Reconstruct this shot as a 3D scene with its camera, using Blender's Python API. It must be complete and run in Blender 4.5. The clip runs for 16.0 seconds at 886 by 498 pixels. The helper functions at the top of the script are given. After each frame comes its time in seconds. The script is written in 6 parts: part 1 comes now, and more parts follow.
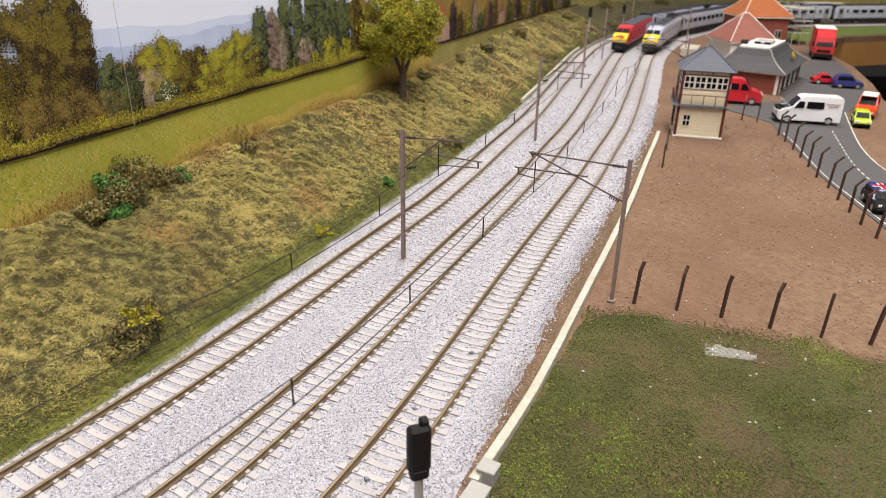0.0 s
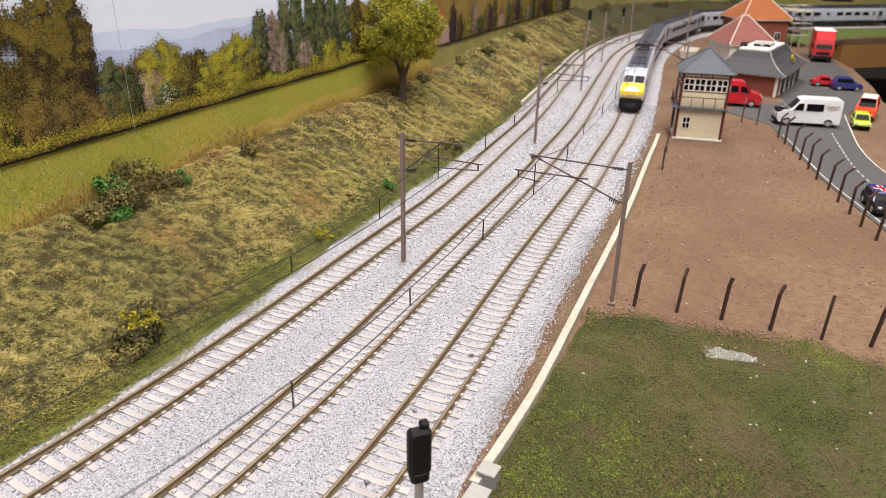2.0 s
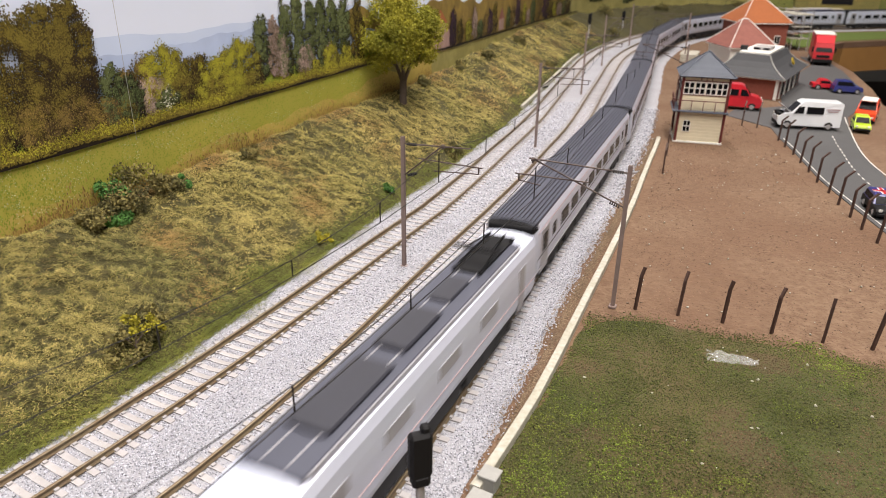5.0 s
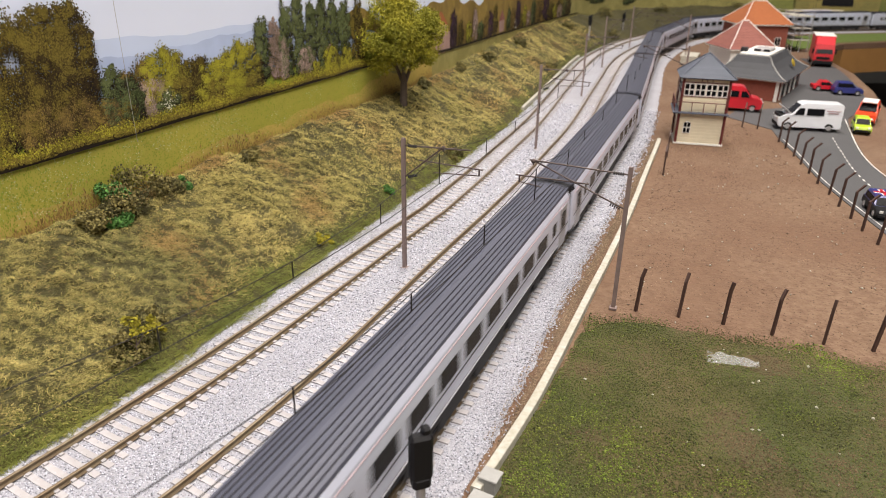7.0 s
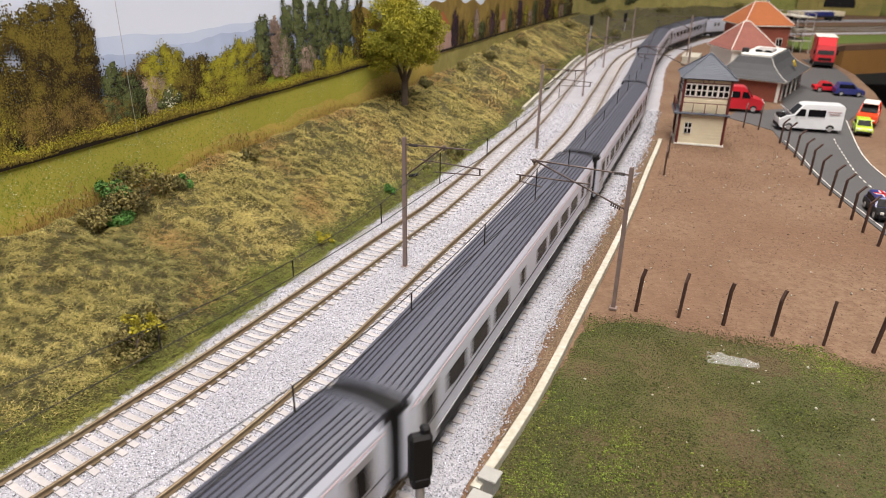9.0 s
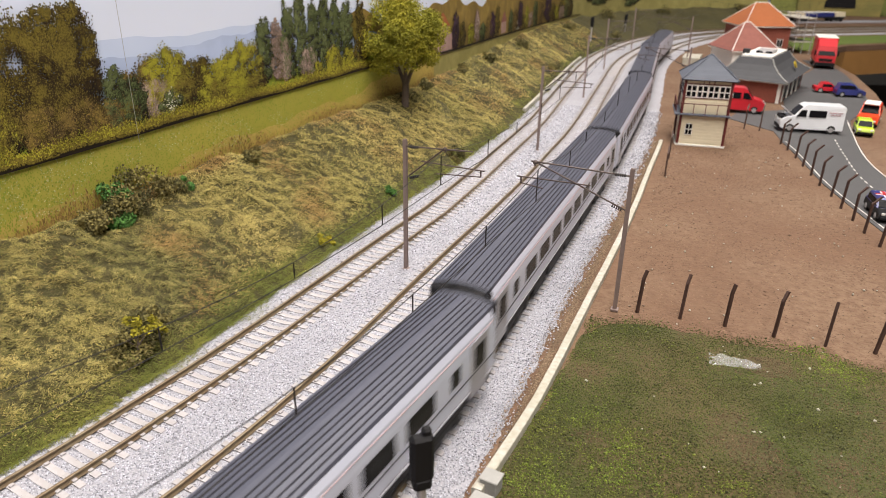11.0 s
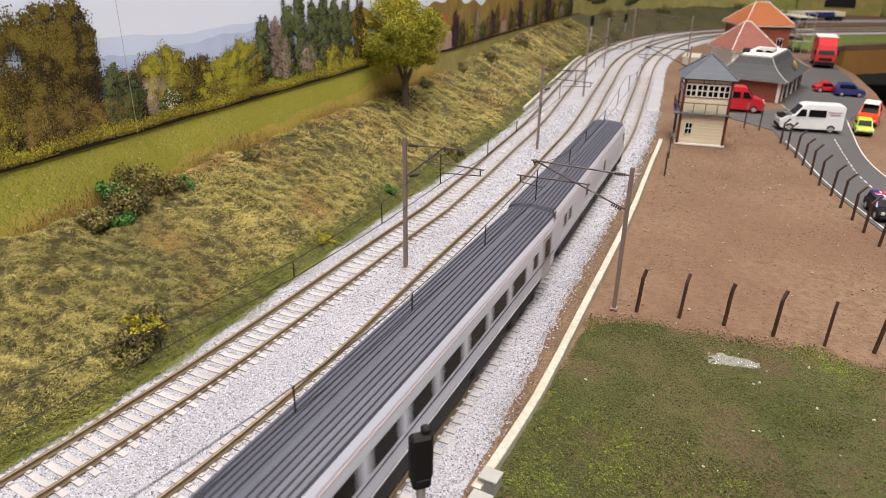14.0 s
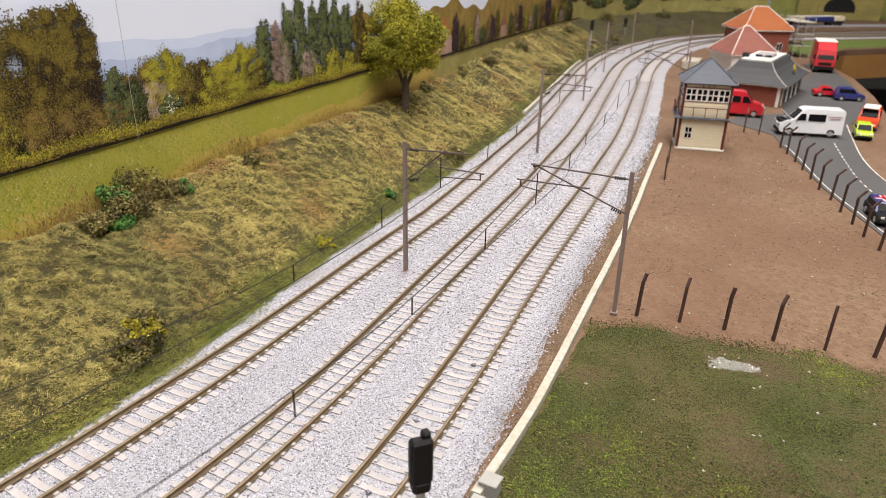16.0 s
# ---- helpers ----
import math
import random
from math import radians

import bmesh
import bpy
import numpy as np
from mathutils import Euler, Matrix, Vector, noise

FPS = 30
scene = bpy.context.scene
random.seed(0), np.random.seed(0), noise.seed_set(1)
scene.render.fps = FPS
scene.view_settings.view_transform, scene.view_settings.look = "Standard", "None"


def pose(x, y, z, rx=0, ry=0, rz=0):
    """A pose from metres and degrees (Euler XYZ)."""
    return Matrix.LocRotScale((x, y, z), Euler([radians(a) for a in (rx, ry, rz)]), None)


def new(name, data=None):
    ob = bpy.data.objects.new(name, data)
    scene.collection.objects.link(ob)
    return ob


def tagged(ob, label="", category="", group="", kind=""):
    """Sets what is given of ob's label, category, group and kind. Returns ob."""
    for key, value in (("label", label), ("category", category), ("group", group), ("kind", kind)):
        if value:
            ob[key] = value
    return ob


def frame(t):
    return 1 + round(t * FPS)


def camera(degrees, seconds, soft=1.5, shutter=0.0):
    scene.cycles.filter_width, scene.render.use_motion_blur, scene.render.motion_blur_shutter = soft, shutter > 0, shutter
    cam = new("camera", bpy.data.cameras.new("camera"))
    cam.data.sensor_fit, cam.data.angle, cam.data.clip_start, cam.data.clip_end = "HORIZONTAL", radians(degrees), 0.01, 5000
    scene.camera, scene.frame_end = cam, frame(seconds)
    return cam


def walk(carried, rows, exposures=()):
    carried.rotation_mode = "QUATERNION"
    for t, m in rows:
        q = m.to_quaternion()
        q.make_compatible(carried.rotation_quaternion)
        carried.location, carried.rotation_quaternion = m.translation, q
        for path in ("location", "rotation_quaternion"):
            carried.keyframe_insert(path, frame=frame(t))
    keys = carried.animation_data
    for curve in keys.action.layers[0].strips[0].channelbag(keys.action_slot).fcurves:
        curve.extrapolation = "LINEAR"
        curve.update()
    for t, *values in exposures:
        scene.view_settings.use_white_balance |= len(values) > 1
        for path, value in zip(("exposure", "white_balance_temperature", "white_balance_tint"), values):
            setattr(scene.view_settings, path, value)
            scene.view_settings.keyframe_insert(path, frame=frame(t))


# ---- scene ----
cam = camera(66.3, 16.0, soft=0.7, shutter=0.7)
EYE = (0.0, 0.0, 0.174)
cam.data.dof.use_dof, cam.data.dof.focus_distance, cam.data.dof.aperture_fstop = True, 0.33, 21.0


def cam_pose(tilt, turn, lean):
    """The camera's pose: degrees by which it tilts up, turns right and leans right from its first aim."""
    return Matrix.Translation(EYE) @ pose(0, 0, 0, 65.5) @ pose(0, 0, 0, 0, 0, 1.065) @ pose(0, 0, 0, tilt, -turn, -lean)


# seconds, tilt, turn, lean
PATH = [
    (0, 0.000, 0.000, 0.000), (0.5, 0.072, 0.000, 0.002), (1, 0.071, 0.001, 0.000), (1.5, 0.175, -0.060, -0.065),
    (2, 0.216, -0.003, 0.072), (2.5, 0.218, -0.040, 0.131), (3, 0.164, -0.059, 0.123), (3.5, 0.306, -0.065,
    0.017), (4, 0.485, -0.044, 0.234), (6.5, 0.585, -0.098, 0.119), (7, 0.671, -0.103, 0.208), (7.5, 0.584,
    -0.096, 0.140), (8, 0.629, -0.099, 0.119), (8.5, 0.667, -0.136, 0.094), (9, 0.621, -0.133, -0.056), (11.5,
    0.777, -0.236, 0.079), (12, 0.689, -0.230, 0.028), (12.5, 0.556, -0.216, 0.055), (13, 0.659, -0.223, 0.065),
    (13.5, 0.854, -0.207, 0.093), (14, 0.659, -0.186, -0.034), (14.5, 0.617, -0.132, -0.098), (15, 0.802, -0.136,
    -0.009), (15.5, 0.947, -0.140, 0.149), (16, 1.000, -0.186, -0.054)
]
walk(cam, [(t, cam_pose(a, b, c)) for t, a, b, c in PATH])

# ---- light: a hall lit by strip lights in its ceiling ----
world = bpy.data.worlds.new("hall_air")
world.use_nodes = True
scene.world = world
world.node_tree.nodes["Background"].inputs[0].default_value = (1.0, 0.99, 0.98, 1)
world.node_tree.nodes["Background"].inputs[1].default_value = 0.35
scene.view_settings.exposure = -1.0


def strip_light(x, y, z, sx, sy, watts):
    d = bpy.data.lights.new("strip_light", "AREA")
    d.shape, d.size, d.size_y, d.energy, d.color = "RECTANGLE", sx, sy, watts, (1.0, 0.915, 0.83)
    new("strip_light", d).location = (x, y, z)


strip_light(0.2, 0.75, 1.9, 0.2, 2.4, 114)
strip_light(0.7, -0.3, 1.9, 0.2, 2.4, 84)
strip_light(-0.05, -1.4, 1.9, 0.2, 2.0, 88)

# ---- small tools: all sizes below are in millimetres ----
MM = 0.001


def at(x, y, z=0.0, rz=0.0, rx=0.0, ry=0.0):
    return pose(x * MM, y * MM, z * MM, rx, ry, rz)


def to_mesh(name, bm, mat=None, smooth=False):
    me = bpy.data.meshes.new(name)
    bmesh.ops.scale(bm, vec=(MM, MM, MM), verts=bm.verts)
    bm.normal_update()
    bm.to_mesh(me)
    bm.free()
    for m in (mat if isinstance(mat, (list, tuple)) else [mat]):
        if m:
            me.materials.append(m)
    if smooth:
        me.shade_smooth()
    return me


def part(name, bm, mat, parent=None, label="", m=None, smooth=False):
    """Links a bmesh as one mesh object under a thing or a part."""
    ob = new(name, to_mesh(name, bm, mat, smooth))
    if m is not None:
        ob.matrix_basis = m
    if parent:
        ob.parent = parent
    if label:
        ob["label"] = label
    return ob


def thing(name, m, label, category, group="", kind=""):
    ob = new(name)
    ob.empty_display_size = 0.01
    ob.matrix_basis = m
    return tagged(ob, label, category, group, kind)


def raw(name, verts, faces, mat, parent=None, label="", smooth=False):
    """One mesh object straight from millimetre vertices and faces (numpy arrays or lists)."""
    me = bpy.data.meshes.new(name)
    v = np.asarray(verts, dtype=np.float64) * MM
    if len({len(q) for q in faces}) == 1:
        f = np.asarray(faces)
        n = f.shape[1]
        me.vertices.add(len(v))
        me.vertices.foreach_set("co", v.ravel().astype(np.float32))
        me.loops.add(f.size)
        me.loops.foreach_set("vertex_index", f.ravel().astype(np.int32))
        me.polygons.add(len(f))
        me.polygons.foreach_set("loop_start", np.arange(0, f.size, n, dtype=np.int32))
        me.polygons.foreach_set("loop_total", np.full(len(f), n, dtype=np.int32))
        me.update(calc_edges=True)
        me.validate()
    else:
        me.from_pydata(v.tolist(), [], faces)
    me.materials.append(mat)
    if smooth:
        me.shade_smooth()
    ob = new(name, me)
    if parent:
        ob.parent = parent
    if label:
        ob["label"] = label
    return ob


def box(bm, x, y, z, sx, sy, sz, bevel=0.0, m=None):
    """A box centred at x, y with its foot at z."""
    r = bmesh.ops.create_cube(bm, size=1.0)
    vs = r["verts"]
    bmesh.ops.scale(bm, vec=(sx, sy, sz), verts=vs)
    bmesh.ops.translate(bm, vec=(x, y, z + sz / 2), verts=vs)
    if bevel:
        es = list({e for v in vs for e in v.link_edges})
        r = bmesh.ops.bevel(bm, geom=es, offset=bevel, segments=1, affect="EDGES")
        vs = list({v for f in r["faces"] for v in f.verts} | {v for v in vs if v.is_valid})
    if m is not None:
        bmesh.ops.transform(bm, matrix=m, verts=vs)
    return vs


def rod(bm, a, b, r, seg=6, r2=None):
    a, b = Vector(a), Vector(b)
    q = (b - a).to_track_quat("Z", "Y").to_matrix().to_4x4()
    m = Matrix.Translation((a + b) / 2) @ q
    bmesh.ops.create_cone(bm, cap_ends=True, segments=seg, radius1=r, radius2=r if r2 is None else r2,
                          depth=(b - a).length, matrix=m)


def prism(bm, outline, y0, y1, axis="y"):
    """A closed outline of (u, v) pulled from y0 to y1 along an axis."""
    def put(u, v, w):
        return {"y": (u, w, v), "x": (w, u, v), "z": (u, v, w)}[axis]
    a = [bm.verts.new(put(u, v, y0)) for u, v in outline]
    b = [bm.verts.new(put(u, v, y1)) for u, v in outline]
    n = len(a)
    for i in range(n):
        bm.faces.new((a[i], a[(i + 1) % n], b[(i + 1) % n], b[i]))
    bm.faces.new(a[::-1])
    bm.faces.new(b)
    bmesh.ops.recalc_face_normals(bm, faces=bm.faces)


def bm_new():
    return bmesh.new()


# ---- materials ----
def mat(name, col, rough=0.7, metal=0.0, grain=300.0, amount=0.25, col2=None, bump=0.0, stain=40.0, stain_amt=0.25,
        island=0.0, obj_rand=0.0, coat=0.0, spec=0.5, bump_scale=None):
    """A painted or natural surface: base colour with grain and larger stains, at real size (scales are per metre)."""
    m = bpy.data.materials.new(name)
    m.use_nodes = True
    nt = m.node_tree
    b = nt.nodes["Principled BSDF"]
    tc = nt.nodes.new("ShaderNodeTexCoord")

    def tex(scale, detail=3.0):
        n = nt.nodes.new("ShaderNodeTexNoise")
        n.inputs["Scale"].default_value = scale
        n.inputs["Detail"].default_value = detail
        nt.links.new(tc.outputs["Object"], n.inputs["Vector"])
        return n.outputs["Fac"]

    def mix(fac, a, c, kind="MIX"):
        n = nt.nodes.new("ShaderNodeMix")
        n.data_type, n.blend_type = "RGBA", kind
        for sock, val in ((n.inputs[0], fac), (n.inputs[6], a), (n.inputs[7], c)):
            if hasattr(val, "is_linked"):
                nt.links.new(val, sock)
            else:
                sock.default_value = val if isinstance(val, (int, float)) else (*val[:3], 1)
        return n.outputs[2]

    def ramp(src, lo, hi):
        n = nt.nodes.new("ShaderNodeMapRange")
        n.inputs[1].default_value, n.inputs[2].default_value = lo, hi
        nt.links.new(src, n.inputs[0])
        return n.outputs[0]

    c2 = col2 or tuple(c * 0.6 for c in col)
    out = mix(ramp(tex(stain), 0.38, 0.62), col, tuple(a * (1 - stain_amt) + q * stain_amt for a, q in zip(col, c2)))
    dark = tuple(c * (1 - amount) for c in col)
    out = mix(ramp(tex(grain, 5.0), 0.3, 0.7), out, mix(0.6, dark, c2))if amount > 0 else out
    if amount > 0:
        out.node.inputs[0].default_value = 0
        g = ramp(tex(grain, 5.0), 0.35, 0.7)
        k = nt.nodes.new("ShaderNodeMath")
        k.operation = "MULTIPLY"
        k.inputs[1].default_value = min(1.0, amount * 2)
        nt.links.new(g, k.inputs[0])
        nt.links.new(k.outputs[0], out.node.inputs[0])
    for amt, sock in ((island, "Random Per Island"), (obj_rand, "Random")):
        if amt:
            gi = nt.nodes.new("ShaderNodeNewGeometry" if sock != "Random" else "ShaderNodeObjectInfo")
            k = nt.nodes.new("ShaderNodeMapRange")
            k.inputs[3].default_value, k.inputs[4].default_value = 1 - amt, 1 + amt
            nt.links.new(gi.outputs[sock], k.inputs[0])
            h = nt.nodes.new("ShaderNodeHueSaturation")
            nt.links.new(k.outputs[0], h.inputs["Value"])
            nt.links.new(out, h.inputs["Color"])
            out = h.outputs[0]
    nt.links.new(out, b.inputs["Base Color"])
    b.inputs["Roughness"].default_value = rough
    b.inputs["Metallic"].default_value = metal
    b.inputs["Coat Weight"].default_value = coat
    b.inputs["Specular IOR Level"].default_value = spec
    if bump:
        n = nt.nodes.new("ShaderNodeBump")
        n.inputs["Strength"].default_value = bump
        n.inputs["Distance"].default_value = 0.001
        nt.links.new(tex(bump_scale or grain * 0.7, 4.0), n.inputs["Height"])
        nt.links.new(n.outputs[0], b.inputs["Normal"])
    return m


M_BALLAST = mat("ballast_bed", (0.39, 0.395, 0.445), 0.9, grain=900, amount=0.35, col2=(0.25, 0.24, 0.26), bump=0.8, stain=25)
M_STONE = mat("ballast_stone", (0.445, 0.455, 0.52), 0.85, grain=700, amount=0.12, stain=30, stain_amt=0.15, island=0.42)
M_STONED = mat("ballast_stone_dark", (0.20, 0.20, 0.235), 0.85, grain=700, amount=0.15, stain=30, island=0.5)
M_SLEEPER = mat("concrete_sleeper", (0.40, 0.388, 0.41), 0.85, grain=500, amount=0.2, obj_rand=0.08, col2=(0.33, 0.30, 0.28), stain=70, stain_amt=0.4)
M_RAIL = mat("rail_steel", (0.235, 0.19, 0.122), 0.45, 0.35, grain=500, amount=0.25, col2=(0.16, 0.09, 0.05), stain=60, stain_amt=0.4)
# bank ground is dark: the shadow between tufts is put into its colour
M_BANK = mat("bank_scatter", (0.075, 0.066, 0.022), 0.95, grain=450, amount=0.4, col2=(0.035, 0.032, 0.012), bump=1.0, stain=22, stain_amt=0.6)
M_STRAW = mat("static_grass", (0.48, 0.39, 0.135), 0.9, grain=60, amount=0.2, col2=(0.33, 0.285, 0.085), stain=14, stain_amt=0.8, island=0.45)
M_OLIVE = mat("olive_grass", (0.30, 0.25, 0.08), 0.9, grain=60, amount=0.25, col2=(0.18, 0.175, 0.06), stain=20, stain_amt=0.7, island=0.5)
# olive grass darkened to stand for the shade low between tussocks
M_SHADEG = mat("shade_olive_grass", (0.135, 0.115, 0.04), 0.9, grain=60, amount=0.25, col2=(0.06, 0.058, 0.02), stain=20, stain_amt=0.7, island=0.5)
M_OCHRE = mat("ochre_grass", (0.37, 0.245, 0.085), 0.9, grain=60, amount=0.25, col2=(0.25, 0.15, 0.05), stain=20, stain_amt=0.6, island=0.45)
M_EARTH = mat("brown_earth", (0.19, 0.122, 0.078), 0.95, grain=260, amount=0.45, col2=(0.135, 0.072, 0.042), bump=1.0, bump_scale=420, stain=11, stain_amt=0.75)
M_TURF = mat("turf", (0.046, 0.056, 0.013), 0.95, grain=500, amount=0.35, col2=(0.10, 0.068, 0.03), bump=1.0, stain=16, stain_amt=0.8)
M_ROAD = mat("asphalt", (0.08, 0.08, 0.085), 0.8, grain=900, amount=0.15, bump=0.2, stain=15)
M_KERB = mat("painted_kerb", (0.50, 0.485, 0.445), 0.85, grain=350, amount=0.4, col2=(0.33, 0.31, 0.22), stain=60, stain_amt=0.4, bump=0.2)
M_MAST = mat("mast_steel", (0.27, 0.205, 0.19), 0.55, 0.2, grain=300, amount=0.2)
M_BLACK = mat("black_plastic", (0.008, 0.008, 0.010), 0.6, grain=300, amount=0.2, spec=0.25)
M_SILVER = mat("silver_paint", (0.58, 0.62, 0.76), 0.38, 0.15, grain=80, amount=0.04, stain=20, stain_amt=0.08, coat=0.15)
M_ROOF = mat("roof_grey", (0.075, 0.08, 0.112), 0.5, 0.1, grain=120, amount=0.1, stain=20, stain_amt=0.15)
M_YELLOW = mat("warning_yellow", (0.85, 0.62, 0.01), 0.5, grain=80, amount=0.03, coat=0.05)
M_RED = mat("red_paint", (0.55, 0.02, 0.03), 0.4, grain=80, amount=0.05, coat=0.2)
M_GLASS = mat("dark_glazing", (0.008, 0.008, 0.010), 0.25, grain=50, amount=0.02, spec=0.08)
M_UNDER = mat("underframe_grey", (0.018, 0.018, 0.02), 0.7, grain=200, amount=0.3)
M_WOODPOST = mat("post_brown", (0.065, 0.033, 0.025), 0.7, grain=300, amount=0.3)
M_BOARD = mat("board_wood", (0.34, 0.175, 0.055), 0.6, grain=40, amount=0.2, stain=6)
M_DARK = mat("dark_floor", (0.025, 0.017, 0.013), 0.9, grain=20, amount=0.2)
M_WALLP = mat("hall_paint", (0.27, 0.27, 0.265), 0.9, grain=30, amount=0.03)

# ---- the plan: one line that the near track follows, everything along it by (way, offset to the left) ----
LINE = [(-2000, -3090), (-1500, -2290), (-1000, -1480), (-600, -830), (-390, -475), (-262, -250), (-190, -120), (-118, 10), (-64, 110), (-31.6, 169), (0.4, 240.5), (45.5, 353.6), (79.6, 435), (113.6, 516),
        (144.7, 596), (192.7, 723), (270, 962), (336, 1168), (395, 1310), (478, 1466), (590, 1610), (720, 1702), (870, 1752),
        (1050, 1800), (1250, 1860), (1500, 1935), (1900, 2050), (2400, 2190), (3000, 2350), (3900, 2590)]


def spline(pts, step=2.0):
    p = np.array(pts, float)
    p = np.vstack([2 * p[0] - p[1], p, 2 * p[-1] - p[-2]])
    out = []
    for i in range(1, len(p) - 2):
        n = max(2, int(np.hypot(*(p[i + 1] - p[i])) / step))
        for k in range(n):
            u = k / n
            a, b, c, d = p[i - 1], p[i], p[i + 1], p[i + 2]
            out.append(0.5 * (2 * b + (c - a) * u + (2 * a - 5 * b + 4 * c - d) * u * u + (3 * b - a - 3 * c + d) * u ** 3))
    out.append(p[-2])
    return np.array(out)


CURVE = spline(LINE)
for _ in range(12):
    CURVE[3:-3] = (CURVE[:-6] + CURVE[3:-3] * 2 + CURVE[6:]) / 4
WAY = np.concatenate([[0], np.cumsum(np.hypot(*np.diff(CURVE, axis=0).T))])
TANG = np.gradient(CURVE, axis=0)
TANG /= np.hypot(*TANG.T)[:, None]
ZERO = float(np.interp(0.0, CURVE[:, 1], WAY))   # way at which the line passes beside the camera


def along(s, d=0.0):
    """x, y and the heading in degrees at the way s, d to the left of the line."""
    s = np.asarray(s, float)
    d = d(s) if callable(d) else d
    x, y = np.interp(s, WAY, CURVE[:, 0]), np.interp(s, WAY, CURVE[:, 1])
    tx, ty = np.interp(s, WAY, TANG[:, 0]), np.interp(s, WAY, TANG[:, 1])
    return x - ty * d, y + tx * d, np.degrees(np.arctan2(ty, tx))


END = WAY[-1]


def lane(ways, offsets):
    """The offset of a track that does not run quite parallel to the line."""
    return lambda s: np.interp(np.asarray(s, float) - ZERO, ways, offsets)


TRACKS = (0.0, lane([100, 200, 300, 480, 620, 950, 1300], [52, 50, 47.5, 45.5, 46.5, 50, 51]),
          lane([100, 200, 280, 350, 470, 620, 1000, 1300], [105, 104, 100, 96.5, 91, 95, 102, 103]))


def sweep(profile, s0, s1, step, d=0.0, closed=False):
    """Vertices and quads of a profile of (offset, height) pulled along the line."""
    ss = np.arange(s0, s1, step)
    n = len(profile)
    vs = np.zeros((len(ss), n, 3))
    for j, (o, z) in enumerate(profile):
        oo = o(ss) if callable(o) else o
        x, y, _ = along(ss, (d(ss) if callable(d) else d) + oo)
        vs[:, j, 0], vs[:, j, 1] = x, y
        vs[:, j, 2] = z(ss) if callable(z) else z
    fs = []
    m = n if closed else n - 1
    for i in range(len(ss) - 1):
        for j in range(m):
            k = (j + 1) % n
            fs.append((i * n + j, (i + 1) * n + j, (i + 1) * n + k, i * n + k))
    return vs.reshape(-1, 3), fs


def wander(x, y, size, seed=0):
    """Smooth random field between -1 and 1 whose lumps are about size across."""
    x, y = np.asarray(x, float) / size, np.asarray(y, float) / size
    i, j = np.floor(x).astype(np.int64), np.floor(y).astype(np.int64)
    u, v = x - i, y - j
    u, v = u * u * (3 - 2 * u), v * v * (3 - 2 * v)

    def value(a, b):
        h = (a * 374761393 + b * 668265263 + seed * 974634777) & 0x7FFFFFFF
        h = ((h ^ (h >> 13)) * 1274126177) & 0x7FFFFFFF
        return ((h ^ (h >> 16)) & 0xFFFF) / 32767.5 - 1
    return (value(i, j) * (1 - u) + value(i + 1, j) * u) * (1 - v) + (value(i, j + 1) * (1 - u) + value(i + 1, j + 1) * u) * v


# ---- hall and baseboard ----
def room():
    bm = bm_new()
    box(bm, 500, 700, -720, 9000, 9000, 20)
    tagged(part("floor", bm, M_DARK), "dark hall floor below the layout", "floor", kind="structure")
    bm = bm_new()
    box(bm, 500, 700, 2200, 9000, 9000, 20)
    tagged(part("ceiling", bm, M_WALLP), "plain painted hall ceiling", "ceiling", kind="structure")
    for nm, x, y, sx, sy in (("wall_north", 500, 5200, 9000, 40), ("wall_south", 500, -3800, 9000, 40),
                             ("wall_east", 5000, 700, 40, 8960), ("wall_west", -4000, 700, 40, 8960)):
        bm = bm_new()
        box(bm, x, y, -700, sx, sy, 2900)
        tagged(part(nm, bm, M_WALLP), "plain painted hall wall", "wall", kind="structure")


room()

# edge of the scenic board beside the operating well
EDGE = [(760, -3400), (640, 300), (560, 700), (556, 866), (604, 974), (661, 1131), (700, 1297), (735, 1420), (860, 1530), (1150, 1640), (4300, 2480)]


def ground():
    outline = [(-2700, -3400)] + EDGE + [(4300, 3400), (-2700, 3400)]
    bm = bm_new()
    prism(bm, outline, -14, -2, "z")
    g = tagged(part("ground", bm, M_EARTH), "brown scenic earth over the layout baseboard", "ground", kind="structure")
    bm = bm_new()
    for a, b in zip(EDGE, EDGE[1:]):
        v = Vector((b[0] - a[0], b[1] - a[1], 0)).normalized()
        n = Vector((v.y, -v.x, 0)) * 4
        q = [bm.verts.new(p) for p in ((*a, -14.5), (*b, -14.5), (*b, -66), (*a, -66))]
        w = [bm.verts.new(Vector(p.co) - n) for p in q]
        for i in range(4):
            bm.faces.new((q[i], q[(i + 1) % 4], w[(i + 1) % 4], w[i]))
        bm.faces.new(q)
        bm.faces.new(w[::-1])
    part("fascia", bm, M_BOARD, g, "bare brown plywood fascia")


ground()


def bed():
    prof = [(lambda s: -31.5 + 1.6 * wander(s, 0, 9, 41) + wander(s, 0, 3, 42), -3.4), (lambda s: -27 + 1.2 * wander(s, 0, 9, 41), -1.0), (-20, -0.7), (130, -0.7), (137, -4.5)]
    v, f = sweep(prof, 0, END, 3)
    tagged(raw("ballast", v, f, M_BALLAST), "light grey granite ballast bed", "ballast", kind="structure")


bed()
FOOT, CREST = 122.0, 46.0


